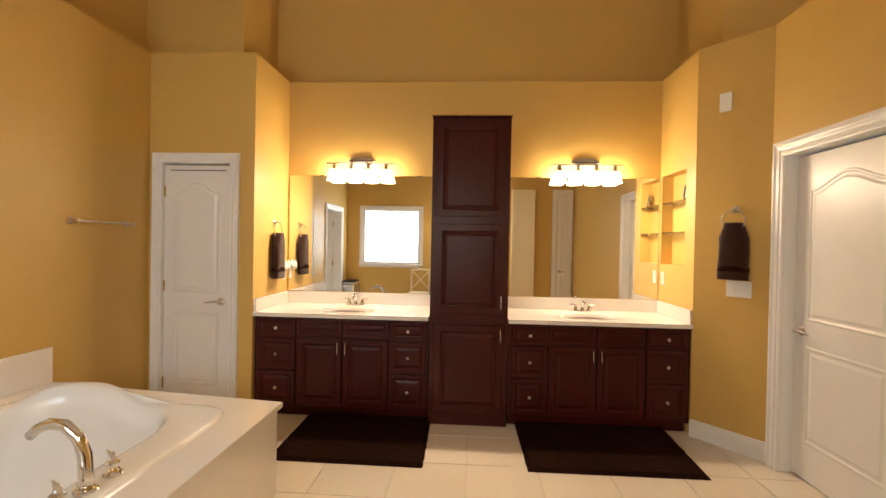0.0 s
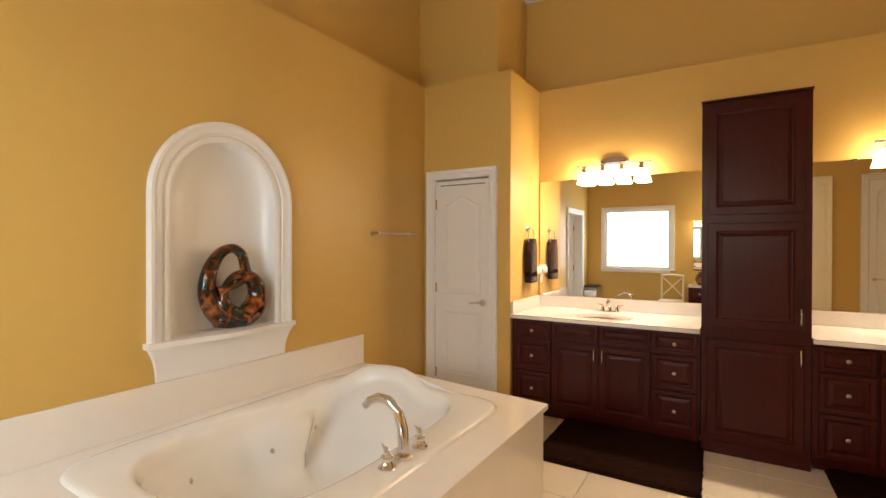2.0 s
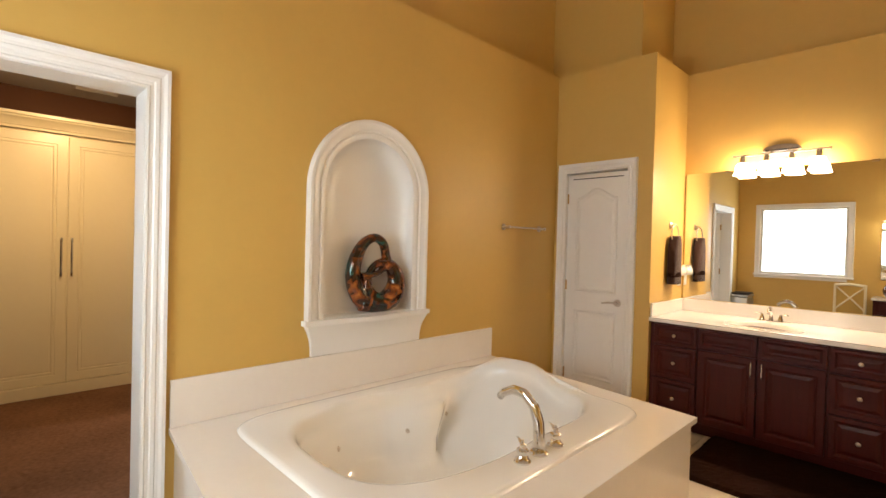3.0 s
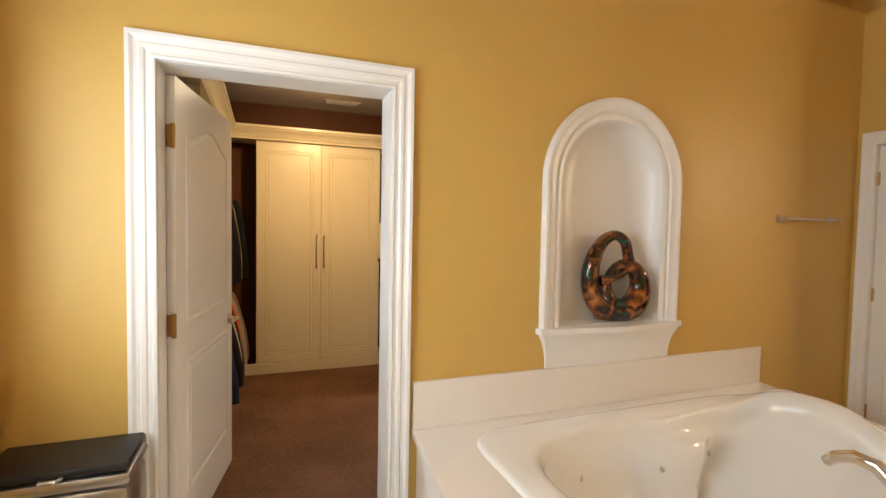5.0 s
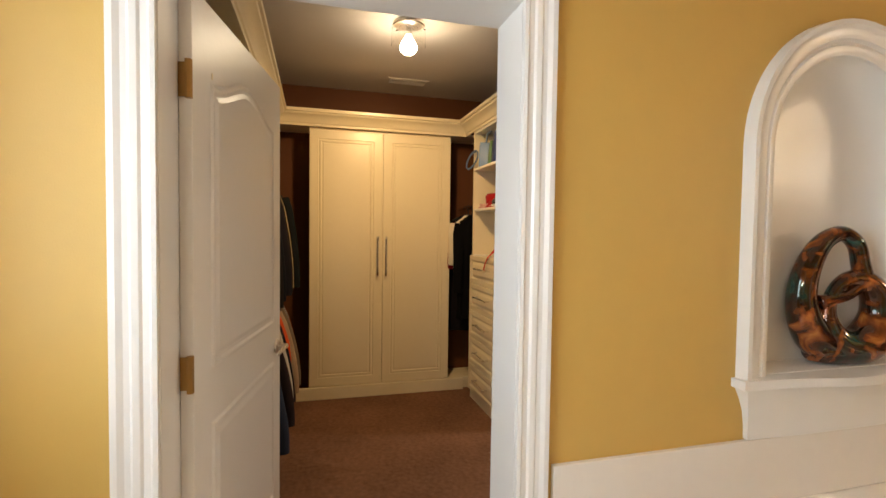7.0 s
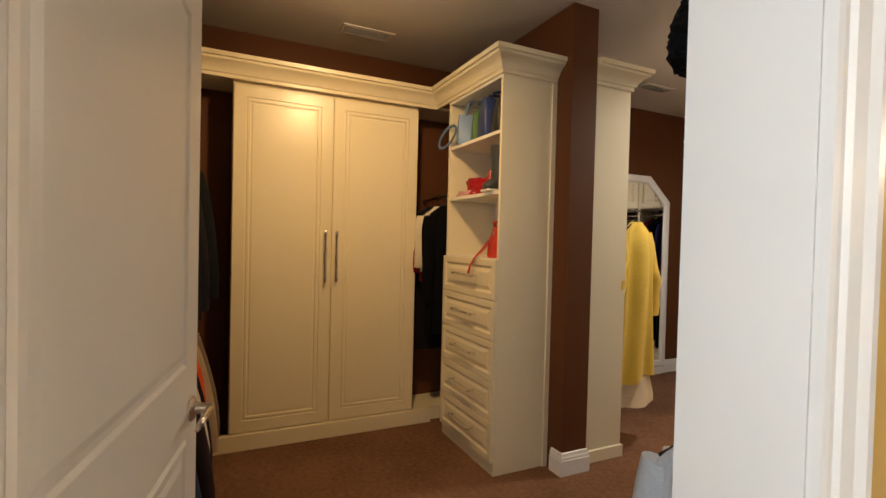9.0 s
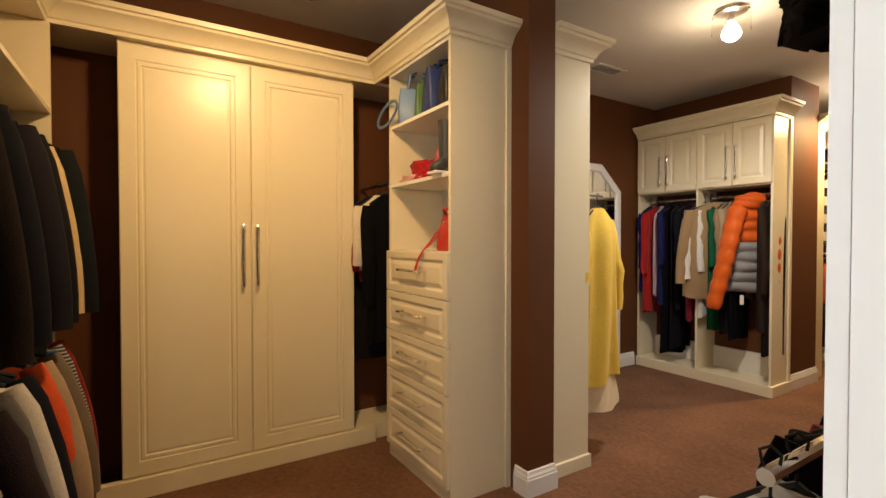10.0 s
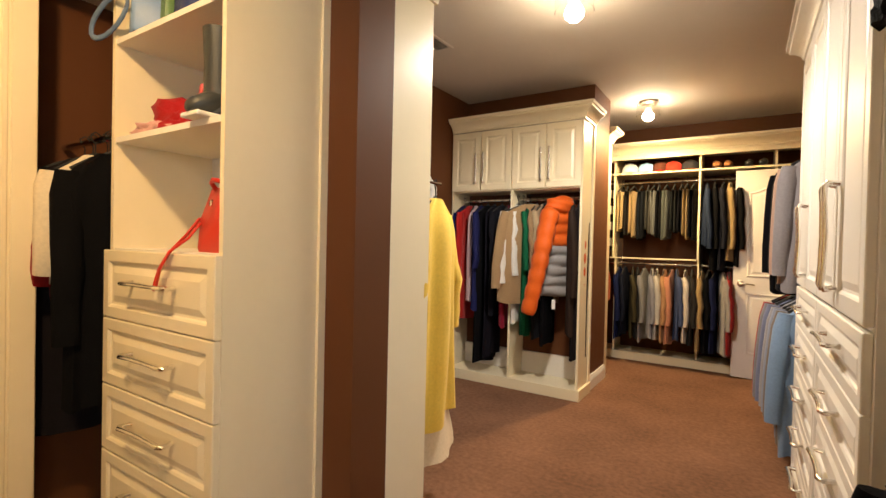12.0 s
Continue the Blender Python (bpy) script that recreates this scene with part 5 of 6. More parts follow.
om = thing("wall_mirror", (XW, 3.50, 0), "tall white framed mirror with clipped corners", "mirror", turn=90)
_o = [(-0.50, 0.06), (-0.50, 1.72), (-0.22, 1.94), (0.22, 1.94), (0.50, 1.72), (0.50, 0.06), (-0.50, 0.06)]
part("frame", casing([(x * 0.86, 0.14 + (z - 0.06) * 0.955) for x, z in _o], [(0, 0), (0, 0.02), (0.012, 0.028), (0.05, 0.03), (0.072, 0.02), (0.075, 0)], pose(0, 0, 0)), WHITE, om)
_bm = bmesh.new()
_f = [_bm.verts.new((x * 0.86, -0.010, 0.14 + (z - 0.06) * 0.955)) for x, z in _o[:-1]]
_g = [_bm.verts.new((x * 0.86, -0.002, 0.14 + (z - 0.06) * 0.955)) for x, z in _o[:-1]]
_bm.faces.new(_f); _bm.faces.new(_g)
for k in range(6):
    _bm.faces.new((_f[k], _f[(k + 1) % 6], _g[(k + 1) % 6], _g[k]))
part("glass", _bm, MIRROR, om)
part("foot", box(-0.45, 0.45, -0.03, -0.001, 0.0, 0.064), WHITE, om)




# ---- clothes and other things in the closet ----
FABRICS = {}


def fabric(c, sheen=0.15, rough=0.85):
    key = (c, rough)
    if key not in FABRICS:
        FABRICS[key] = material("fabric", c, rough, vary=0.16, scale=14, bump=0.5, bump_scale=220, spec=0.04 if c[0] < 0.1 else 0.16, sheen=0.0 if c[0] < 0.1 else sheen * 0.5)
    return FABRICS[key]


def striped(c1, c2, scale, axis=2):
    m = material("striped_fabric", c1, 0.85, vary=0, bump=0.4, bump_scale=220, spec=0.2, sheen=0.1)
    t = m.node_tree
    n, link = t.nodes, t.links.new
    co, sep, mul, fr, gt, mix = n.new("ShaderNodeTexCoord"), n.new("ShaderNodeSeparateXYZ"), n.new("ShaderNodeMath"), n.new("ShaderNodeMath"), n.new("ShaderNodeMath"), n.new("ShaderNodeMix")
    mul.operation, fr.operation, gt.operation, mix.data_type = "MULTIPLY", "FRACT", "GREATER_THAN", "RGBA"
    mul.inputs[1].default_value, gt.inputs[1].default_value = scale, 0.5
    mix.inputs[6].default_value, mix.inputs[7].default_value = (*c1, 1), (*c2, 1)
    link(co.outputs["Object"], sep.inputs[0]); link(sep.outputs[axis], mul.inputs[0]); link(mul.outputs[0], fr.inputs[0])
    link(fr.outputs[0], gt.inputs[0]); link(gt.outputs[0], mix.inputs[0]); link(mix.outputs[2], n["Principled BSDF"].inputs["Base Color"])
    return m


BLACK = (0.005, 0.005, 0.006)
NAVY = (0.012, 0.016, 0.05)
WOODHANGER = material("black_velvet_hanger", (0.012, 0.012, 0.012), 0.8, vary=0.1)
WIRE = material("white_plastic_hanger", (0.7, 0.7, 0.7), 0.4, vary=0)


def hanger(parent, w=0.40, mat=None):
    bm = tube([(0.012, 0, 0.004), (0.014, 0, 0.018), (0, 0, 0.027), (-0.015, 0, 0.016), (-0.012, 0, 0.0), (0, 0, -0.018), (0, 0, -0.055)], 0.0025, 6)
    h = w / 2
    add_tube(bm, [(-h, 0, -0.125), (-h * 0.5, 0, -0.085), (0, 0, -0.055), (h * 0.5, 0, -0.085), (h, 0, -0.125)], [0.006, 0.008, 0.009, 0.008, 0.006], 6)
    add_tube(bm, [(-h, 0, -0.125), (h, 0, -0.125)], 0.004, 6)
    return part("hanger", bm, mat or WOODHANGER, parent)


def ring_loft(rings):
    bm = bmesh.new()
    vv = [[bm.verts.new(p) for p in r] for r in rings]
    n = len(rings[0])
    for a, b in zip(vv, vv[1:]):
        for k in range(n):
            bm.faces.new((a[k], a[(k + 1) % n], b[(k + 1) % n], b[k]))
    bm.faces.new(vv[0])
    bm.faces.new(vv[-1])
    return bm


def cloth_rings(z0, z1, width, depth, rng, flare=1.0, shoulder=True, folds=0.12, puff=0.0, n=30, m=16, lean=0.0):
    """Rings of a hanging body from z0 down to z1."""
    p1, p2, kf = rng.uniform(0, 6), rng.uniform(0, 6), rng.choice([5, 6, 7, 9])
    out = []
    for j in range(m + 1):
        v = j / m
        z = z0 + (z1 - z0) * v
        d = z0 - z
        hw = width / 2 * (1 + (flare - 1) * v)
        if shoulder:
            hw *= min(1.0, 0.26 + 0.74 * d / 0.085)
        dep = depth * (0.45 + 0.55 * min(1, d / 0.16)) * (1 + 0.15 * (flare - 1) * v)
        if puff:
            dep *= 1 + puff * abs(math.sin(math.pi * d / 0.115))
            hw *= 1 + 0.12 * puff * abs(math.sin(math.pi * d / 0.115))
        ring = []
        for k in range(n):
            a = 2 * math.pi * k / n
            c, s = math.cos(a), math.sin(a)
            f = 1 + 2.2 * folds * (0.25 + 0.75 * v) * math.sin(kf * a + p1 + 1.2 * v) + 0.8 * folds * math.sin(2 * a + p2 + 4 * v)
            ring.append((hw * math.copysign(abs(c) ** 0.75, c) * (1 + 0.04 * math.sin(p2 + 5 * v)), dep * math.copysign(abs(s) ** 0.8, s) * f + lean * v, z + (0.012 * math.sin(3 * a + p1) if j == m else 0)))
        out.append(ring)
    return out


SEED = [10]


def garment(kind, at, turn, width, length, mat, label, group="", sleeve=0.0, depth=0.045, flare=1.0, hem=None, hem_len=0.12, puff=0.0,
            sleeve_mat=None, jitter=11.0, spread=0.03, lower=None, lower_at=0.5, collar=None, tag=False, hang=True, category="clothes"):
    """A garment on its hanger; the hook is at the origin, the cloth spans local x and hangs down."""
    SEED[0] += 1
    rng = np.random.RandomState(SEED[0])
    depth *= rng.uniform(0.75, 1.2)
    width *= rng.uniform(0.92, 1.05)
    g = thing(kind, at, label, category, group, turn=turn + rng.uniform(-jitter, jitter))
    if hang:
        hanger(g, width * 0.86)
    z0, z1 = -0.062, -length
    end = z1 + (hem_len if hem else 0)
    if lower is not None:
        mid = z0 + (end - z0) * lower_at
        part("yoke", ring_loft(cloth_rings(z0, mid, width, depth, rng, 1.0, True, 0.08, puff)), mat, g, smooth=58)
        part("body", ring_loft(cloth_rings(mid + 0.004, end, width * 1.01, depth * 1.1, rng, flare, False, 0.08, puff)), lower, g, smooth=58)
    else:
        part("body", ring_loft(cloth_rings(z0, end, width, depth, rng, flare, True, 0.21 if length > 0.7 else 0.15, puff, n=38)), mat, g, smooth=58)
    if hem:
        part("hem", ring_loft(cloth_rings(end + 0.002, z1, width * flare * 1.01, depth * 1.12, rng, 1.03, False, 0.12, m=4)), hem, g, smooth=58)
    if sleeve > 0:
        for s in (-1, 1):
            x = s * width * 0.44
            pts, rad = [], []
            kk = 14 if puff else 7
            for k in range(kk + 1):
                v = k / kk
                pts.append((x + s * spread * math.sin(v * 1.6), -0.03 * math.sin(v * 2) + 0.01 * rng.uniform(-1, 1), -0.135 - sleeve * v))
                rad.append((0.054 - 0.014 * v) * (1 + 0.22 * puff * abs(math.sin(math.pi * v * kk / 2))) * (0.75 if k == 0 else 1))
            part("sleeve", tube(pts, rad, 12, flat=0.6), sleeve_mat or mat, g, smooth=58)
    if collar is not None:
        part("collar", ring_loft(cloth_rings(-0.035, -0.10, 0.13, 0.045, rng, 1.5, False, 0.05, m=4)), collar, g, smooth=58)
    if tag:
        part("price_tag", box(width * 0.44, width * 0.44 + 0.03, -depth - 0.016, -depth - 0.014, z1 + 0.10, z1 + 0.17), PAPER, g)
    return g


def trousers(at, turn, length, mat, label, group):
    SEED[0] += 1
    rng = np.random.RandomState(SEED[0])
    g = thing("trousers", at, label, "trousers", group, turn=turn + rng.uniform(-6, 6))
    hanger(g, 0.34)
    for s in (-1, 1):
        part("leg", ring_loft(cloth_rings(-0.118, -length + 0.03 * rng.uniform(-1, 1), 0.27, 0.016, rng, rng.uniform(0.85, 1.15), False, 0.10, n=14, m=8)), mat, g, m=pose(0, s * 0.017, 0), smooth=58)
    return g


# hanging cabinet: rail from x -5.84 to -4.64 at y 4.42
FY, FZ = 4.405, 1.68
GOWN = "clothes in the hanging cabinet"
for x, l, c, w, s, lab in ((-5.80, 0.92, (0.012, 0.016, 0.10), 0.38, 0.55, "royal blue blouse hanging on the rail"),
                           (-5.735, 1.12, (0.35, 0.012, 0.010), 0.40, 0.6, "bright red long coat hanging on the rail"),
                           (-5.675, 0.95, (0.42, 0.30, 0.32), 0.34, 0.0, "pale patterned dress hanging on the rail"),
                           (-5.615, 1.02, (0.016, 0.018, 0.075), 0.38, 0.5, "navy blue dress hanging on the rail"),
                           (-5.545, 1.50, BLACK, 0.36, 0.0, "long black gown hanging on the rail"),
                           (-5.475, 1.44, (0.010, 0.009, 0.014), 0.36, 0.0, "long black sequined gown on the rail"),
                           (-5.40, 1.05, (0.010, 0.010, 0.014), 0.36, 0.45, "dark navy jacket hanging on the rail"),
                           (-5.33, 1.15, (0.20, 0.008, 0.025), 0.34, 0.0, "crimson dress between dark jackets"),
                           (-5.19, 1.10, (0.62, 0.60, 0.56), 0.34, 0.55, "white blouse hanging on the rail"),
                           (-5.13, 1.20, (0.010, 0.10, 0.045), 0.34, 0.5, "emerald green dress hanging on the rail"),
                           (-5.06, 0.86, (0.26, 0.17, 0.09), 0.40, 0.55, "tan jacket with golden sheen on the rail"),
                           (-5.00, 0.88, (0.33, 0.25, 0.15), 0.38, 0.5, "beige woven jacket hanging on the rail"),
                           (-4.945, 1.26, BLACK, 0.34, 0.0, "black evening dress behind the parka on the rail"),
                           (-4.73, 1.15, (0.030, 0.020, 0.016), 0.36, 0.7, "dark brown suit jacket on the rail"),
                           (-4.67, 1.35, (0.014, 0.011, 0.012), 0.30, 0.0, "black trousers with a paper tag")):
    garment("dress" if s == 0 else "jacket", (x, FY, FZ), 90, w, l, fabric(c, 0.3 if c[0] > 0.2 else 0.1), lab, GOWN, sleeve=s, depth=0.030, tag=x > -4.75)
# quilted parka turned towards the room
ORANGE, GREYQ = fabric((0.62, 0.105, 0.012), 0.1, 0.42), fabric((0.24, 0.23, 0.23), 0.1, 0.5)


def parka(at, turn, label, group):
    """A quilted jacket on its hanger: orange yoke, hood and sleeves, grey body, all in puffed rows."""
    g = thing("parka", at, label, "jacket", group, turn=turn)
    hanger(g, 0.34)
    rng = np.random.RandomState(77)

    def rows(z0, z1, w0, w1, dep, count):
        out = []
        m = count * 6
        for j in range(m + 1):
            v = j / m
            p = abs(math.sin(math.pi * v * count)) ** 0.6
            d = -0.06 - (z0 + (z1 - z0) * v)
            hw = (w0 + (w1 - w0) * v) / 2 * (0.95 + 0.05 * p) * min(1.0, 0.45 + 6.0 * max(0.0, d + 0.02))
            dd = dep * (0.72 + 0.28 * p) * min(1.0, 0.6 + 4 * max(0.0, d + 0.02))
            ring = []
            for k in range(28):
                a = 2 * math.pi * k / 28
                c, s = math.cos(a), math.sin(a)
                ring.append((hw * math.copysign(abs(c) ** 0.7, c), dd * math.copysign(abs(s) ** 0.8, s) * (1 + 0.05 * math.sin(5 * a + 9 * v)), z0 + (z1 - z0) * v + 0.006 * math.sin(4 * a + 11 * v)))
            out.append(ring)
        return out
    part("yoke", ring_loft(rows(-0.06, -0.42, 0.30, 0.33, 0.100, 4)), ORANGE, g, "glossy orange quilted yoke", smooth=True)
    part("body", ring_loft(rows(-0.416, -0.84, 0.33, 0.36, 0.110, 5)), GREYQ, g, "grey quilted body", smooth=True)
    for s in (-1, 1):
        pts, rad = [], []
        kk = 40
        for k in range(kk + 1):
            v = k / kk
            pts.append((-0.10 - 0.21 * v ** 0.8 if s < 0 else 0.12, -0.055 - 0.05 * math.sin(v * 2.6), -0.12 - (0.86 if s < 0 else 0.80) * v))
            rad.append((0.088 - 0.020 * v) * (0.80 + 0.20 * abs(math.sin(math.pi * v * 7)) ** 0.6) * (0.7 if k == 0 else 1))
        part("sleeve", tube(pts, rad, 16, flat=0.85), ORANGE, g, smooth=True)
    hood = bmesh.new()
    bmesh.ops.create_icosphere(hood, subdivisions=3, radius=1.0)
    for v in hood.verts:
        p = v.co.copy()
        k = 1 + 0.12 * math.sin(7 * p.z + 3 * p.x) + 0.08 * noise.noise(p * 2.5)
        v.co = Vector((p.x * 0.135 * k, p.y * 0.085 * k - 0.03, p.z * 0.075 * k - 0.075))
    part("hood", hood, ORANGE, g, "orange quilted hood", smooth=True)
    part("tag", box(-0.12, -0.09, -0.135, -0.133, -0.94, -0.86), PAPER, g)
    return g


parka((-4.845, 4.36, FZ), 48, "quilted orange and grey hooded parka on the rail", GOWN)
garment("jacket", (-5.10, 4.35, FZ), 44, 0.52, 0.92, fabric((0.30, 0.195, 0.10), 0.3), "golden tan wide jacket turned on its hanger", GOWN, sleeve=0.66, depth=0.05, flare=1.15, spread=0.09, jitter=2.0)
garment("blouse", (-5.225, 4.37, FZ), 70, 0.38, 0.86, fabric((0.66, 0.63, 0.58), 0.3), "white blouse with long sleeve on the rail", GOWN, sleeve=0.62, depth=0.035, spread=0.05, jitter=2.0)
garment("dress", (-4.99, 4.42, FZ), 90, 0.34, 1.22, fabric((0.012, 0.012, 0.014)), "dark dress below the jackets on the rail", GOWN, depth=0.03)

# yellow dress on the valet rod
YELLOW, HEM = fabric((0.74, 0.50, 0.075), 0.2), fabric((0.62, 0.50, 0.34))
garment("dress", (-4.72, 2.285, 1.53), 100, 0.30, 1.26, YELLOW, "long yellow tunic dress with pale hem on a hanger", sleeve=0.55, depth=0.05, flare=1.45, hem=HEM, hem_len=0.17, jitter=0.0, spread=0.09)

# corner rail beside the wardrobe
cr = thing("corner_rail", (-5.62, 1.09, 1.62), "chrome rail in the dark wardrobe corner", "rail")
part("bar", tube([(-0.25, 0.165, 0), (0.249, 0.165, 0)], 0.013, 10), CHROME, cr)
part("bracket", box(0.240, 0.2495, 0.135, 0.195, -0.03, 0.03), CHROME, cr)
CORNER = "clothes in the corner"
garment("blouse", (-5.545, 1.240, 1.62), 82, 0.28, 0.52, fabric((0.66, 0.58, 0.44)), "ivory blouse with a long sleeve in the corner", CORNER, sleeve=0.36, depth=0.03, jitter=0, spread=0.02)
garment("jacket", (-5.462, 1.255, 1.62), 84, 0.26, 0.96, fabric(BLACK), "black jacket pressed into the closet corner", CORNER, sleeve=0.6, depth=0.05, jitter=0, spread=0.01, tag=True)
garment("blouse", (-5.605, 1.255, 1.62), 88, 0.26, 0.60, fabric((0.24, 0.008, 0.010)), "dark red blouse hanging in the corner", CORNER, sleeve=0.40, depth=0.03, jitter=0, spread=0.04)
garment("blouse", (-5.51, 1.265, 1.62), 86, 0.22, 0.86, fabric((0.50, 0.24, 0.20)), "dusty pink blouse hanging in the corner", CORNER, sleeve=0.0, depth=0.03, jitter=0)
garment("dress", (-5.68, 1.255, 1.62), 90, 0.34, 1.1, fabric((0.012, 0.010, 0.012)), "dark long dress hanging in the corner", CORNER, depth=0.035)

# left hanging section
LY = -0.575
UPPER, LOWER = "clothes on the upper rail", "clothes on the lower rail"
for k, (x, c, l, lab) in enumerate(((-5.38, (0.012, 0.014, 0.016), 0.86, "black suit jacket on the upper rail"),
                                    (-5.26, (0.55, 0.40, 0.22), 0.88, "cream jacket with long sleeve on the upper rail"),
                                    (-5.14, (0.010, 0.011, 0.016), 0.90, "black wool jacket on the upper rail"),
                                    (-5.00, (0.012, 0.012, 0.014), 0.92, "black evening jacket on the upper rail"),
                                    (-4.86, (0.016, 0.014, 0.018), 0.86, "charcoal jacket on the upper rail"),
                                    (-4.60, (0.012, 0.012, 0.015), 0.88, "black coat on the upper rail"),
                                    (-4.36, (0.02, 0.014, 0.012), 0.9, "dark brown jacket on the upper rail"),
                                    (-4.10, (0.012, 0.012, 0.02), 0.85, "dark navy jacket on the upper rail"),
                                    (-3.80, (0.014, 0.012, 0.012), 0.85, "black jacket near the door on the rail"))):
    garment("jacket", (x, LY + (0.06 if k == 0 else -0.11 if k > 6 else 0.0), 1.785), 90, 0.50, l, fabric(c), lab, UPPER, sleeve=0.68, depth=0.05, spread=0.09)
STRIPE = striped((0.35, 0.35, 0.35), (0.03, 0.03, 0.035), 70)
for k, (x, c, lab) in enumerate(((-5.40, (0.22, 0.012, 0.012), "dark red shirt on the lower rail"),
                                 (-5.31, None, "grey striped shirt on the lower rail"),
                                 (-5.20, (0.015, 0.13, 0.27), "teal blue shirt on the lower rail"),
                                 (-5.10, (0.17, 0.13, 0.10), "taupe jacket on the lower rail"),
                                 (-5.00, (0.42, 0.30, 0.20), "beige jacket on the lower rail"),
                                 (-4.92, (0.70, 0.10, 0.03), "orange trimmed jacket on the lower rail"),
                                 (-4.82, (0.012, 0.012, 0.016), "black jacket on the lower rail"),
                                 (-4.70, (0.50, 0.44, 0.36), "cream shirt on the lower rail"),
                                 (-4.58, (0.10, 0.09, 0.08), "grey jacket on the lower rail"),
                                 (-4.40, (0.03, 0.02, 0.02), "dark shirt on the lower rail"),
                                 (-4.10, (0.04, 0.05, 0.08), "slate shirt on the lower rail"))):
    garment("shirt", (x, LY, 0.97), 90, 0.54, 0.84, STRIPE if c is None else fabric(c), lab, LOWER, sleeve=0.55, depth=0.05, spread=0.12)
for x, y in ((-5.44, -0.50), (-5.30, -0.52)):
    jr = thing("ornament", (x, y, 1.8595), "gold mesh ornament on the closet shelf", "ornament", "shelf ornaments")
    part("bowl", lathe([(0.03, 0), (0.055, 0.03), (0.06, 0.07), (0.045, 0.11), (0.03, 0.12)], 18), BRASS, jr, smooth=40)
    part("knob", lathe([(0.0, 0.118), (0.02, 0.13), (0.012, 0.15), (0, 0.155)], 12), BRASS, jr, smooth=True)

# back shelves
BY = 6.13
TR, SH = "trousers on the upper rail", "shirts on the lower rail"
_cols = ((0.34, 0.25, 0.12), (0.02, 0.018, 0.016), (0.30, 0.21, 0.10), (0.012, 0.014, 0.018), (0.07, 0.07, 0.065), (0.16, 0.17, 0.17), (0.009, 0.009, 0.011), (0.10, 0.115, 0.11), (0.02, 0.022, 0.024),
         (0.012, 0.012, 0.016), (0.20, 0.14, 0.06), (0.008, 0.008, 0.010))
for k in range(12):
    trousers((-4.70 + 0.066 * k + 0.012 * math.sin(5 * k), BY - 0.05 + 0.02 * math.sin(3 * k), 2.0), 90, 0.56 + 0.07 * (k * 5 % 4) / 3, fabric(_cols[k]), "folded %s trousers on a hanger" % ("khaki", "dark grey", "olive", "slate")[k % 4], TR)
for k, (x, c, l) in enumerate(((-3.86, (0.02, 0.03, 0.06), 0.70), (-3.79, BLACK, 0.95), (-3.71, (0.012, 0.013, 0.02), 0.95), (-3.655, (0.24, 0.17, 0.08), 0.85), (-3.60, BLACK, 0.9))):
    garment("jacket", (x, BY - 0.03, 2.0), 90, 0.42, l, fabric(c), "dark jacket on the upper back rail" if c[0] < 0.1 else "camel jacket on the upper back rail", "jackets on the back rail", sleeve=0.6, depth=0.035)
_cols = ((0.012, 0.018, 0.06), (0.010, 0.012, 0.022), (0.05, 0.042, 0.022), (0.022, 0.022, 0.022), (0.20, 0.20, 0.20), (0.24, 0.24, 0.27), (0.50, 0.48, 0.43), (0.40, 0.22, 0.10), (0.50, 0.22, 0.13), (0.06, 0.08, 0.16), (0.58, 0.53, 0.46), (0.03, 0.028, 0.026))
_nam = ("navy", "dark navy", "olive", "charcoal", "grey", "blue grey", "white", "tan", "coral", "denim blue", "ivory", "beige")
for k in range(12):
    garment("shirt", (-4.70 + 0.066 * k + 0.010 * math.sin(4 * k), BY - 0.09, 1.095), 90, 0.42, 0.84 - 0.05 * (k * 3 % 4) / 3, fabric(_cols[k]), "%s shirt hanging on the lower rail" % _nam[k], SH, sleeve=0.5, depth=0.026)
for k, (c, nm) in enumerate((((0.32, 0.22, 0.10), "camel"), (BLACK, "black"), (NAVY, "navy"), ((0.30, 0.28, 0.26), "pale grey"), ((0.22, 0.012, 0.014), "red"))):
    garment("shirt", (-3.88 + 0.060 * k, BY - 0.09, 1.095), 90, 0.42, 0.88, fabric(c), "%s shirt hanging on the lower rail" % nm, SH, sleeve=0.5, depth=0.03)
BW_STRIPE = striped((0.6, 0.58, 0.54), (0.01, 0.01, 0.012), 5.5)
garment("sweater", (-4.83, BY - 0.06, 2.0), 78, 0.42, 0.78, BW_STRIPE, "black and white striped sweater on a hanger", "", sleeve=0.5, depth=0.04)
garment("vest", (-4.86, BY - 0.12, 1.095), 80, 0.40, 0.45, fabric((0.65, 0.11, 0.02)), "bright orange vest on the lower rail", "", depth=0.05)
garment("shirt", (-4.98, BY - 0.10, 1.095), 90, 0.42, 0.80, fabric((0.10, 0.05, 0.05)), "maroon shirt on the lower rail", SH, sleeve=0.5)
garment("shirt", (-5.10, BY - 0.10, 1.095), 90, 0.42, 0.80, fabric((0.35, 0.30, 0.25)), "stone coloured shirt on the lower rail", SH, sleeve=0.5)


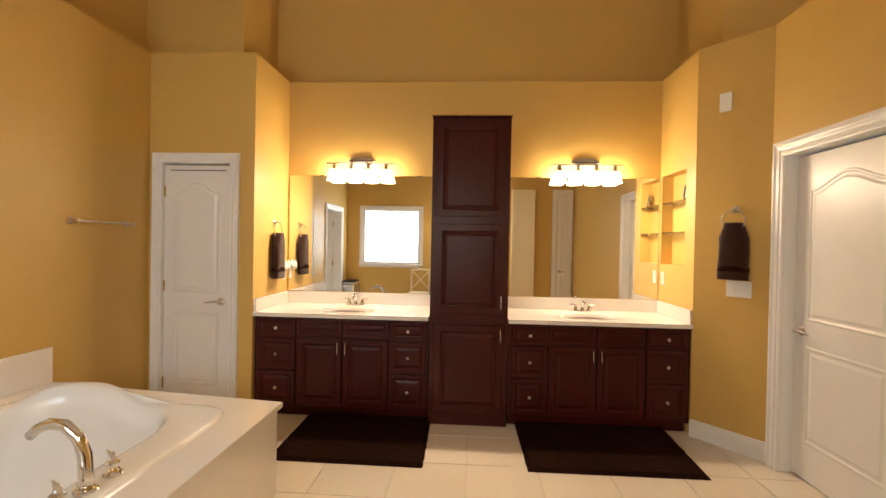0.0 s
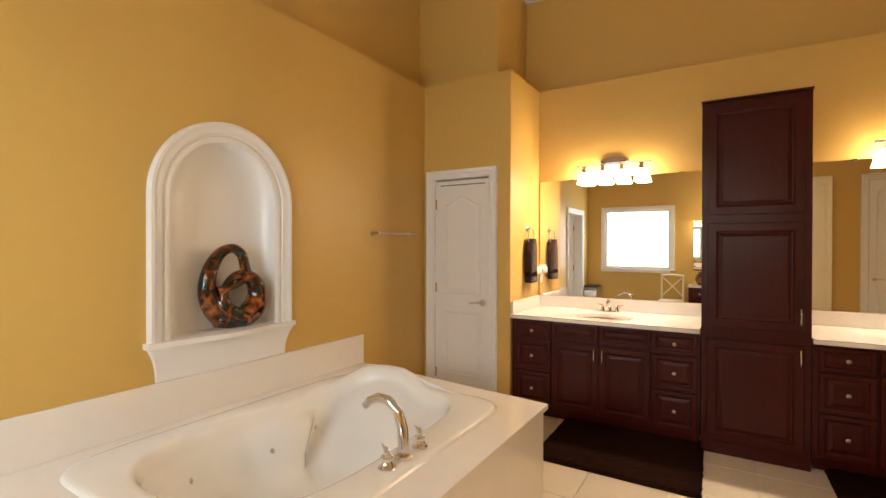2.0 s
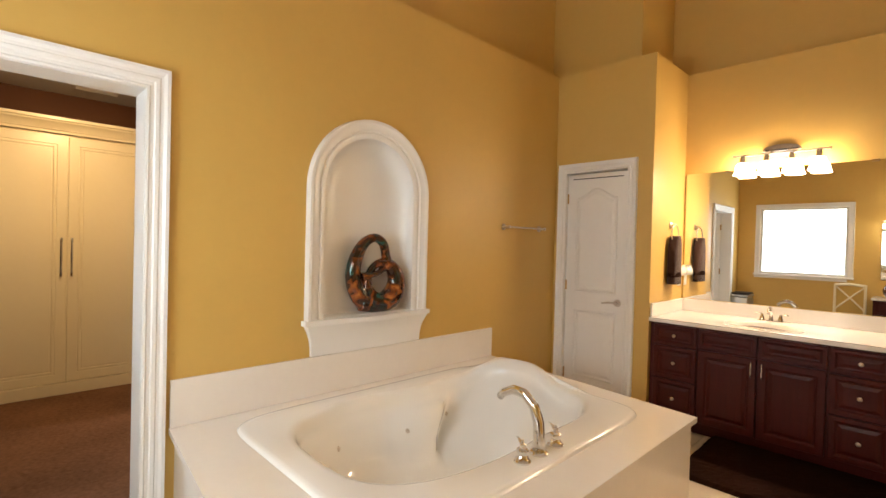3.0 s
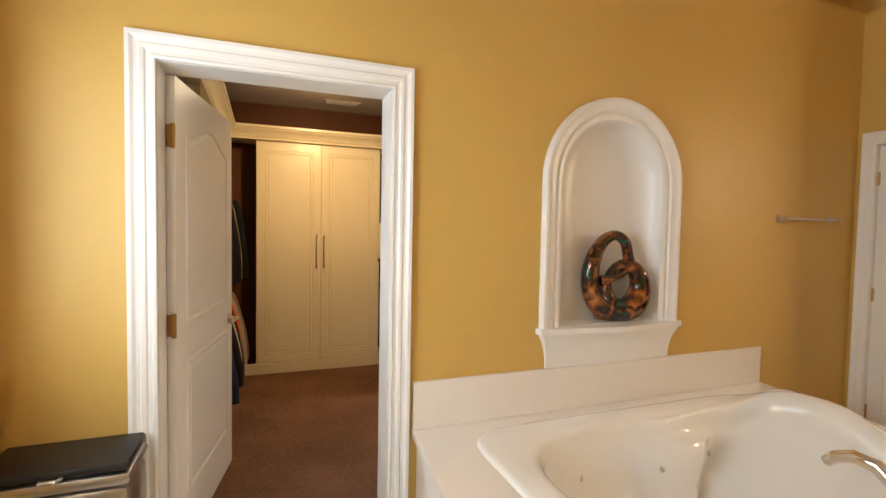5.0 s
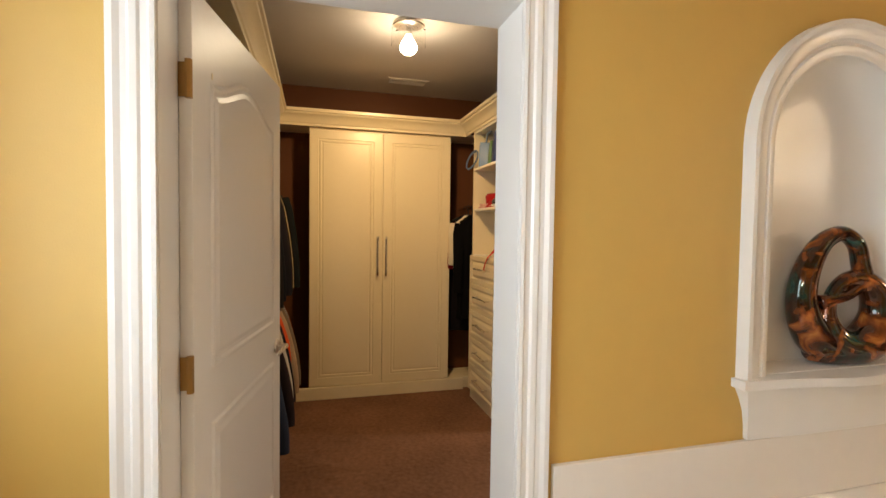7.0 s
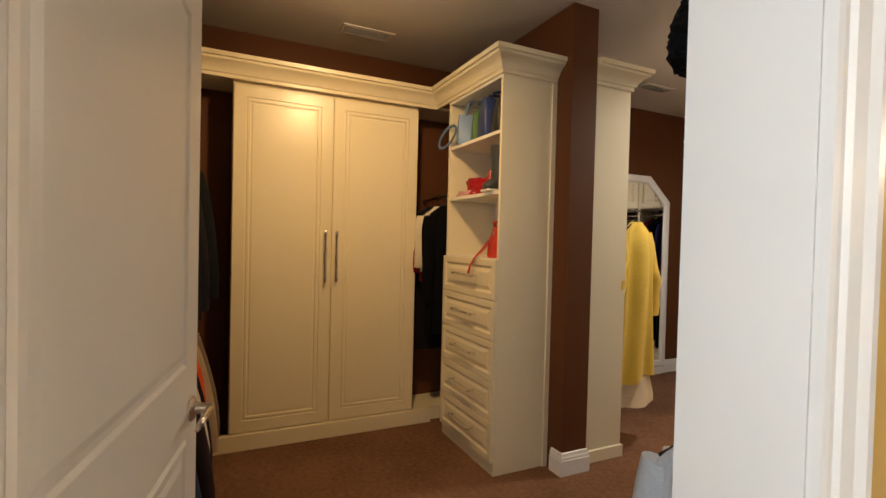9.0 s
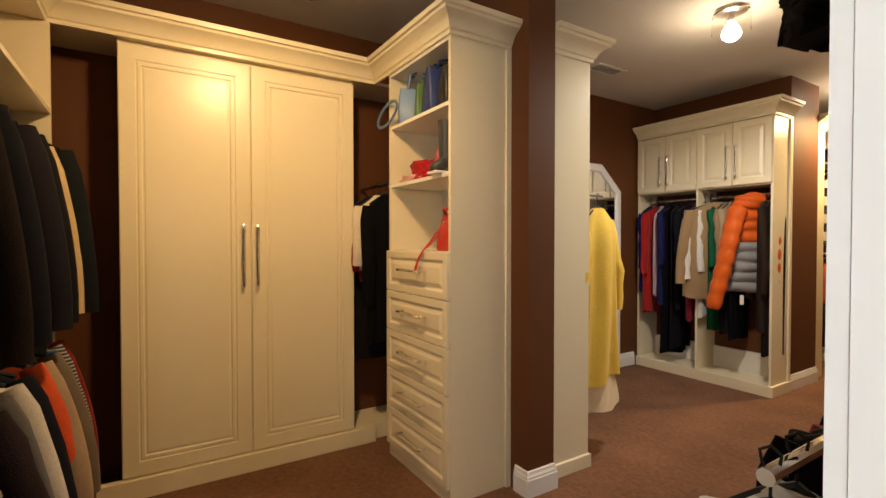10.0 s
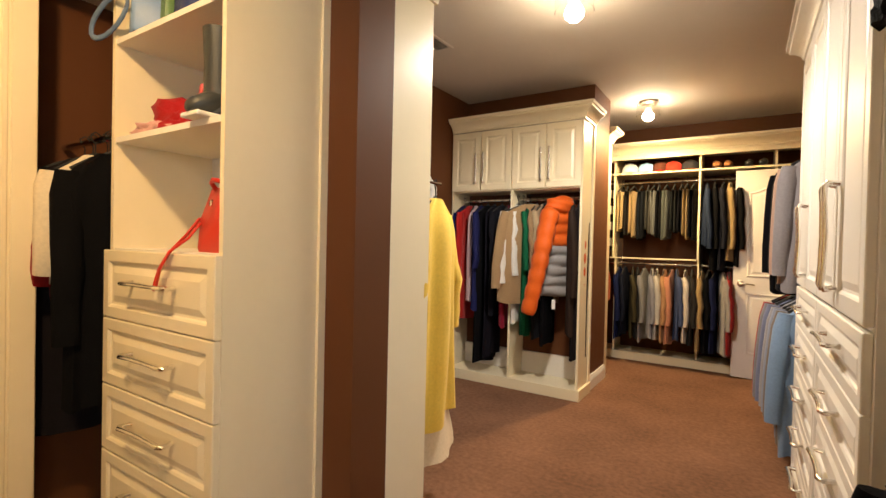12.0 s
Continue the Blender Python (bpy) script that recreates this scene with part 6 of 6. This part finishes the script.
def cap(x, y, turn, c, c2, label):
    g = thing("cap", (x, y, 2.0815), label, "cap", "caps on the shelf", turn=turn)
    bm = lathe([(0.088, 0.004), (0.090, 0.03), (0.080, 0.07), (0.055, 0.10), (0.02, 0.115), (0, 0.117)], 20)
    part("crown", bm, fabric(c), g, smooth=True)
    bm = bmesh.new()
    pts = [(0.085 * math.sin(a), -0.085 * math.cos(a) * 0.6 - 0.10 * math.cos(a) ** 2 * (1 if math.cos(a) > 0 else 0)) for a in [math.radians(-80 + 16 * k) for k in range(11)]]
    add_prism(bm, pts + [(0.06, -0.03), (-0.06, -0.03)], 0.002, 0.007)
    part("brim", bm, fabric(c2), g)
    part("button", lathe([(0.008, 0.116), (0.006, 0.122), (0, 0.123)], 8), fabric(c2), g)


for x, c, c2, lab in ((-4.62, (0.40, 0.45, 0.52), (0.5, 0.5, 0.5), "pale blue and white cap on the shelf"), (-4.45, (0.20, 0.36, 0.62), (0.6, 0.58, 0.55), "sky blue cap with white brim"),
                      (-4.18, (0.55, 0.03, 0.015), (0.5, 0.04, 0.02), "red cap on the shelf"), (-4.02, (0.03, 0.03, 0.035), (0.3, 0.12, 0.03), "dark cap with tan brim"),
                      (-4.31, (0.08, 0.03, 0.02), (0.5, 0.03, 0.02), "small maroon cap on the shelf")):
    cap(x, 6.06, 10, c, c2, lab)


def shoe(at, turn, mat, label):
    g = thing("shoe", at, label, "shoe", "shoes on the shelf", turn=turn)
    rings = []
    for y, w, h in ((-0.13, 0.012, 0.03), (-0.115, 0.032, 0.045), (-0.07, 0.042, 0.055), (-0.02, 0.038, 0.07), (0.04, 0.033, 0.085), (0.09, 0.034, 0.09), (0.115, 0.028, 0.085), (0.125, 0.01, 0.06)):
        rings.append([(w * math.cos(a), y, 0.012 + max(0, h * 0.5 + h * 0.5 * math.sin(a))) for a in [2 * math.pi * k / 12 for k in range(12)]])
    part("upper", ring_loft(rings), mat, g, smooth=True)
    part("sole", box(-0.036, 0.036, -0.125, 0.12, 0.0, 0.012, 0.004), BLACKPLASTIC, g)


TANLEATHER, SILVERLEATHER = material("tan_leather", (0.35, 0.15, 0.05), 0.35, vary=0.1), material("dark_leather", (0.05, 0.05, 0.05), 0.15, vary=0.1, metal=0.3)
for k, x in enumerate((-3.78, -3.68, -3.50, -3.38)):
    shoe((x, 6.06, 2.0815), 8 - 4 * k, TANLEATHER if k < 2 else SILVERLEATHER, "tan leather shoe on the top shelf" if k < 2 else "polished dark shoe on the top shelf")

# right-hand rails beyond and before the cabinet bank
fr = thing("side_rail", (-3.185, 3.66, 0), "chrome rails of the side hanging section", "rail")
for z in (1.86, 1.03):
    part("bar", tube([(0, 0, z), (0, 0.95, z)], 0.013, 10), CHROME, fr)
for z in (1.86, 1.03):
    for y in (0.05, 0.9):
        part("bracket", tube([(0.0, y, z), (0.1, y, z), (0.214, y, z)], 0.008, 8), CHROME, fr)
for k, (c, nm, l) in enumerate((((0.22, 0.20, 0.21), "grey", 0.84), ((0.40, 0.26, 0.20), "rose beige", 0.80), ((0.015, 0.015, 0.018), "black", 0.86), (BLACK, "black", 0.88))):
    garment("jacket", (-3.155 - 0.012 * k, 3.78 + 0.13 * k, 1.875), 0, 0.34, l, fabric(c), "%s jacket on the side rail" % nm, "jackets on the side rail", sleeve=0.62, depth=0.04, jitter=5, spread=0.03)
for k, (c, nm) in enumerate((((0.20, 0.30, 0.46), "light blue denim"), ((0.17, 0.14, 0.12), "taupe"), ((0.24, 0.27, 0.36), "blue grey"), ((0.30, 0.29, 0.31), "light grey"), ((0.16, 0.18, 0.28), "slate blue"), ((0.20, 0.20, 0.22), "grey"), ((0.30, 0.02, 0.02), "red"))):
    garment("shirt", (-3.150 - 0.011 * k, 3.74 + 0.10 * k, 1.045), 0, 0.33, 0.94 - 0.02 * k, fabric(c), "%s shirt on the lower side rail" % nm, "shirts on the side rail", sleeve=0.62, depth=0.035, jitter=5, spread=0.05)
nr = thing("side_rail", (-3.14, 0.74, 0), "chrome rail of the hanging section by the doorway", "rail")
for z in (0.940, 2.06):
    part("bar", tube([(0, 0.0, z), (0, 1.15, z)], 0.013, 10), CHROME, nr)
    for y in (0.42, 1.06):
        part("bracket", tube([(0.0, y, z), (0.08, y, z), (0.169, y, z)], 0.008, 8), CHROME, nr)
garment("shirt", (-3.14, 0.755, 0.955), -4, 0.24, 0.80, fabric((0.52, 0.56, 0.62)), "white and pale blue shirt on the lower rail", "clothes by the doorway", sleeve=0.5, depth=0.05, jitter=0, spread=0.02)
garment("shirt", (-3.14, 0.84, 0.955), 4, 0.24, 0.80, fabric((0.60, 0.57, 0.52)), "ivory shirt on the lower rail", "clothes by the doorway", sleeve=0.5, depth=0.045, jitter=0, spread=0.02)
for k, (c, nm) in enumerate(((BLACK, "black"), (BLACK, "black"), ((0.16, 0.010, 0.012), "dark red"), (BLACK, "black"), ((0.10, 0.012, 0.02), "wine red"), (BLACK, "black"))):
    garment("jacket", (-3.14, 1.22 + 0.085 * k, 0.955), 0, 0.33, 0.82, fabric(c), "%s jacket on the lower rail by the doorway" % nm, "clothes by the doorway", sleeve=0.55, depth=0.07, jitter=3, spread=0.05)
FUR = material("black_fur", (0.006, 0.006, 0.007), 0.9, vary=0.5, scale=40, bump=1.0, bump_scale=160, spec=0.15)
for k, y in enumerate((0.90, 1.22, 1.58)):
    SEED[0] += 1
    g = thing("fur_stole", (-3.160, y, 2.075), "black fur stole hanging short on the upper rail", "stole", "fur stoles")
    hanger(g, 0.24)
    rng = np.random.RandomState(SEED[0])
    bm = ring_loft(cloth_rings(-0.06, (-0.31, -0.37, -0.40)[k], 0.335, 0.085, rng, 1.0, True, 0.14, n=40, m=24))
    for v in bm.verts:
        v.co += Vector(rng.uniform(-0.007, 0.007, 3))
    part("pelt", bm, FUR, g)


# ---- handbags on the drawer tower ----
def tote(at, turn, w, d, h, mat, label, handle=0.12, strap_mat=None):
    g = thing("handbag", at, label, "handbag", "bags on the shelves", turn=turn)
    bm = bmesh.new()
    rows = []
    for z, f, e in ((0.0, 0.96, 0.95), (0.01, 1.0, 1.0), (h * 0.5, 0.98, 0.9), (h, 0.9, 0.35)):
        rows.append([(sx * w / 2 * f, sy * d / 2 * e, z) for sx, sy in ((-1, -0.8), (-0.9, -1), (0.9, -1), (1, -0.8), (1, 0.8), (0.9, 1), (-0.9, 1), (-1, 0.8))])
    bm.free()
    part("body", ring_loft(rows), mat, g, smooth=50)
    for s in (-1, 1):
        part("strap", tube([(-w * 0.25, s * d * 0.15, h * 0.97), (-w * 0.22, s * d * 0.3, h + handle * 0.7), (0, s * d * 0.4, h + handle), (w * 0.22, s * d * 0.3, h + handle * 0.7), (w * 0.25, s * d * 0.15, h * 0.97)], 0.007, 8), strap_mat or mat, g, smooth=True)
    part("clasp", lathe([(0.010, 0), (0.010, 0.004), (0, 0.005)], 10, pose(0, -d * 0.42, h * 0.75, 90, 0, 0)), CHROME, g)
    return g


def leather(c, rough=0.4):
    return material("leather", c, rough, vary=0.08, scale=12, bump=0.25, bump_scale=260)


tote((-5.22, 1.34, 1.9455), 70, 0.24, 0.10, 0.20, leather((0.17, 0.27, 0.46)), "powder blue leather handbag on the top shelf", 0.10)
tote((-5.08, 1.36, 1.9455), 80, 0.22, 0.06, 0.19, leather((0.07, 0.16, 0.04)), "green leather bag on the top shelf", 0.06)
tote((-4.96, 1.36, 1.9455), 85, 0.24, 0.11, 0.24, leather((0.018, 0.035, 0.14)), "royal blue leather tote on the top shelf", 0.04)
tote((-4.80, 1.36, 1.9455), 80, 0.24, 0.12, 0.20, leather((0.008, 0.008, 0.009)), "black leather bag with brown strap", 0.08, leather((0.30, 0.07, 0.02)))
_bl = thing("belt", (-5.345, 1.215, 1.965), "blue leather belt looped over the shelf edge", "belt")
part("strap", tube([(-0.01 + 0.085 * math.cos(a) + 0.02 * math.sin(a), -0.012 + 0.02 * math.cos(a), 0.05 + 0.06 * math.sin(a) + 0.03 * math.cos(a)) for a in [2 * math.pi * k / 20 for k in range(20)]], 0.010, 8, flat=0.5, closed=True, caps=False), leather((0.10, 0.16, 0.28)), _bl, smooth=True)


def crumple(name, at, size, mat, label, category, seed):
    g = thing(name, at, label, category)
    bm = bmesh.new()
    bmesh.ops.create_icosphere(bm, subdivisions=4, radius=1.0)
    for v in bm.verts:
        p = v.co.copy()
        k = 1 + 0.35 * noise.noise(p * 1.7 + Vector((seed, 0, 0))) - 0.30 * abs(noise.noise(p * 3.3 + Vector((0, seed, 0)))) + 0.16 * noise.noise(p * 8 + Vector((0, 0, seed)))
        v.co = Vector((p.x * size[0] * k, p.y * size[1] * k, max(0.0, (p.z + 0.35) * size[2] * k)))
    part("cloth", bm, mat, g, smooth=True)
    return g


crumple("scarf", (-5.09, 1.34, 1.6055), (0.20, 0.10, 0.085), fabric((0.30, 0.006, 0.010), 0.1, 0.6), "crumpled red scarf lying on the shelf", "scarf", 3)
crumple("scarf", (-5.17, 1.275, 1.6055), (0.13, 0.05, 0.030), fabric((0.55, 0.30, 0.27), 0.3), "pale pink patterned scarf lying on the shelf", "scarf", 7)
tote((-4.955, 1.40, 1.6055), 70, 0.20, 0.09, 0.15, leather((0.48, 0.035, 0.045)), "coral red soft bag on the middle shelf", 0.03)
_bt = thing("boot", (-4.825, 1.285, 1.6055), "dark grey ankle boot standing on the shelf", "boot")
part("shaft", ring_loft([[(0.045 * f * math.cos(a), 0.05 * f * math.sin(a), z) for a in [2 * math.pi * k / 14 for k in range(14)]] for z, f in ((0.02, 1.0), (0.08, 0.95), (0.18, 0.95), (0.27, 1.05))]), leather((0.035, 0.04, 0.042)), _bt, smooth=50)
part("toe", ring_loft([[(w * math.cos(a), y, 0.012 + h * 0.5 + h * 0.5 * math.sin(a)) for a in [2 * math.pi * k / 12 for k in range(12)]] for y, w, h in ((-0.10, 0.012, 0.03), (-0.085, 0.032, 0.045), (-0.03, 0.042, 0.08), (0.04, 0.042, 0.10))]), leather((0.035, 0.04, 0.042)), _bt, smooth=50)
part("sole", box(-0.044, 0.044, -0.095, 0.055, 0.0, 0.014, 0.004), PAPER, _bt)
_pu = tote((-4.795, 1.295, 1.2225), -8, 0.16, 0.11, 0.19, leather((0.55, 0.018, 0.008), 0.32), "bright red leather purse with a wrist strap hanging down", 0.02)
part("wrist_strap", tube([(-0.07, -0.05, 0.10), (-0.10, -0.075, 0.05), (-0.125, -0.115, -0.005), (-0.150, -0.130, -0.05), (-0.172, -0.135, -0.095), (-0.172, -0.139, -0.118), (-0.158, -0.138, -0.112), (-0.135, -0.134, -0.05), (-0.105, -0.12, 0.0), (-0.088, -0.075, 0.04), (-0.06, -0.052, 0.085)], 0.007, 8, flat=0.6), leather((0.58, 0.028, 0.010), 0.32), _pu, smooth=True)
tile_floor()
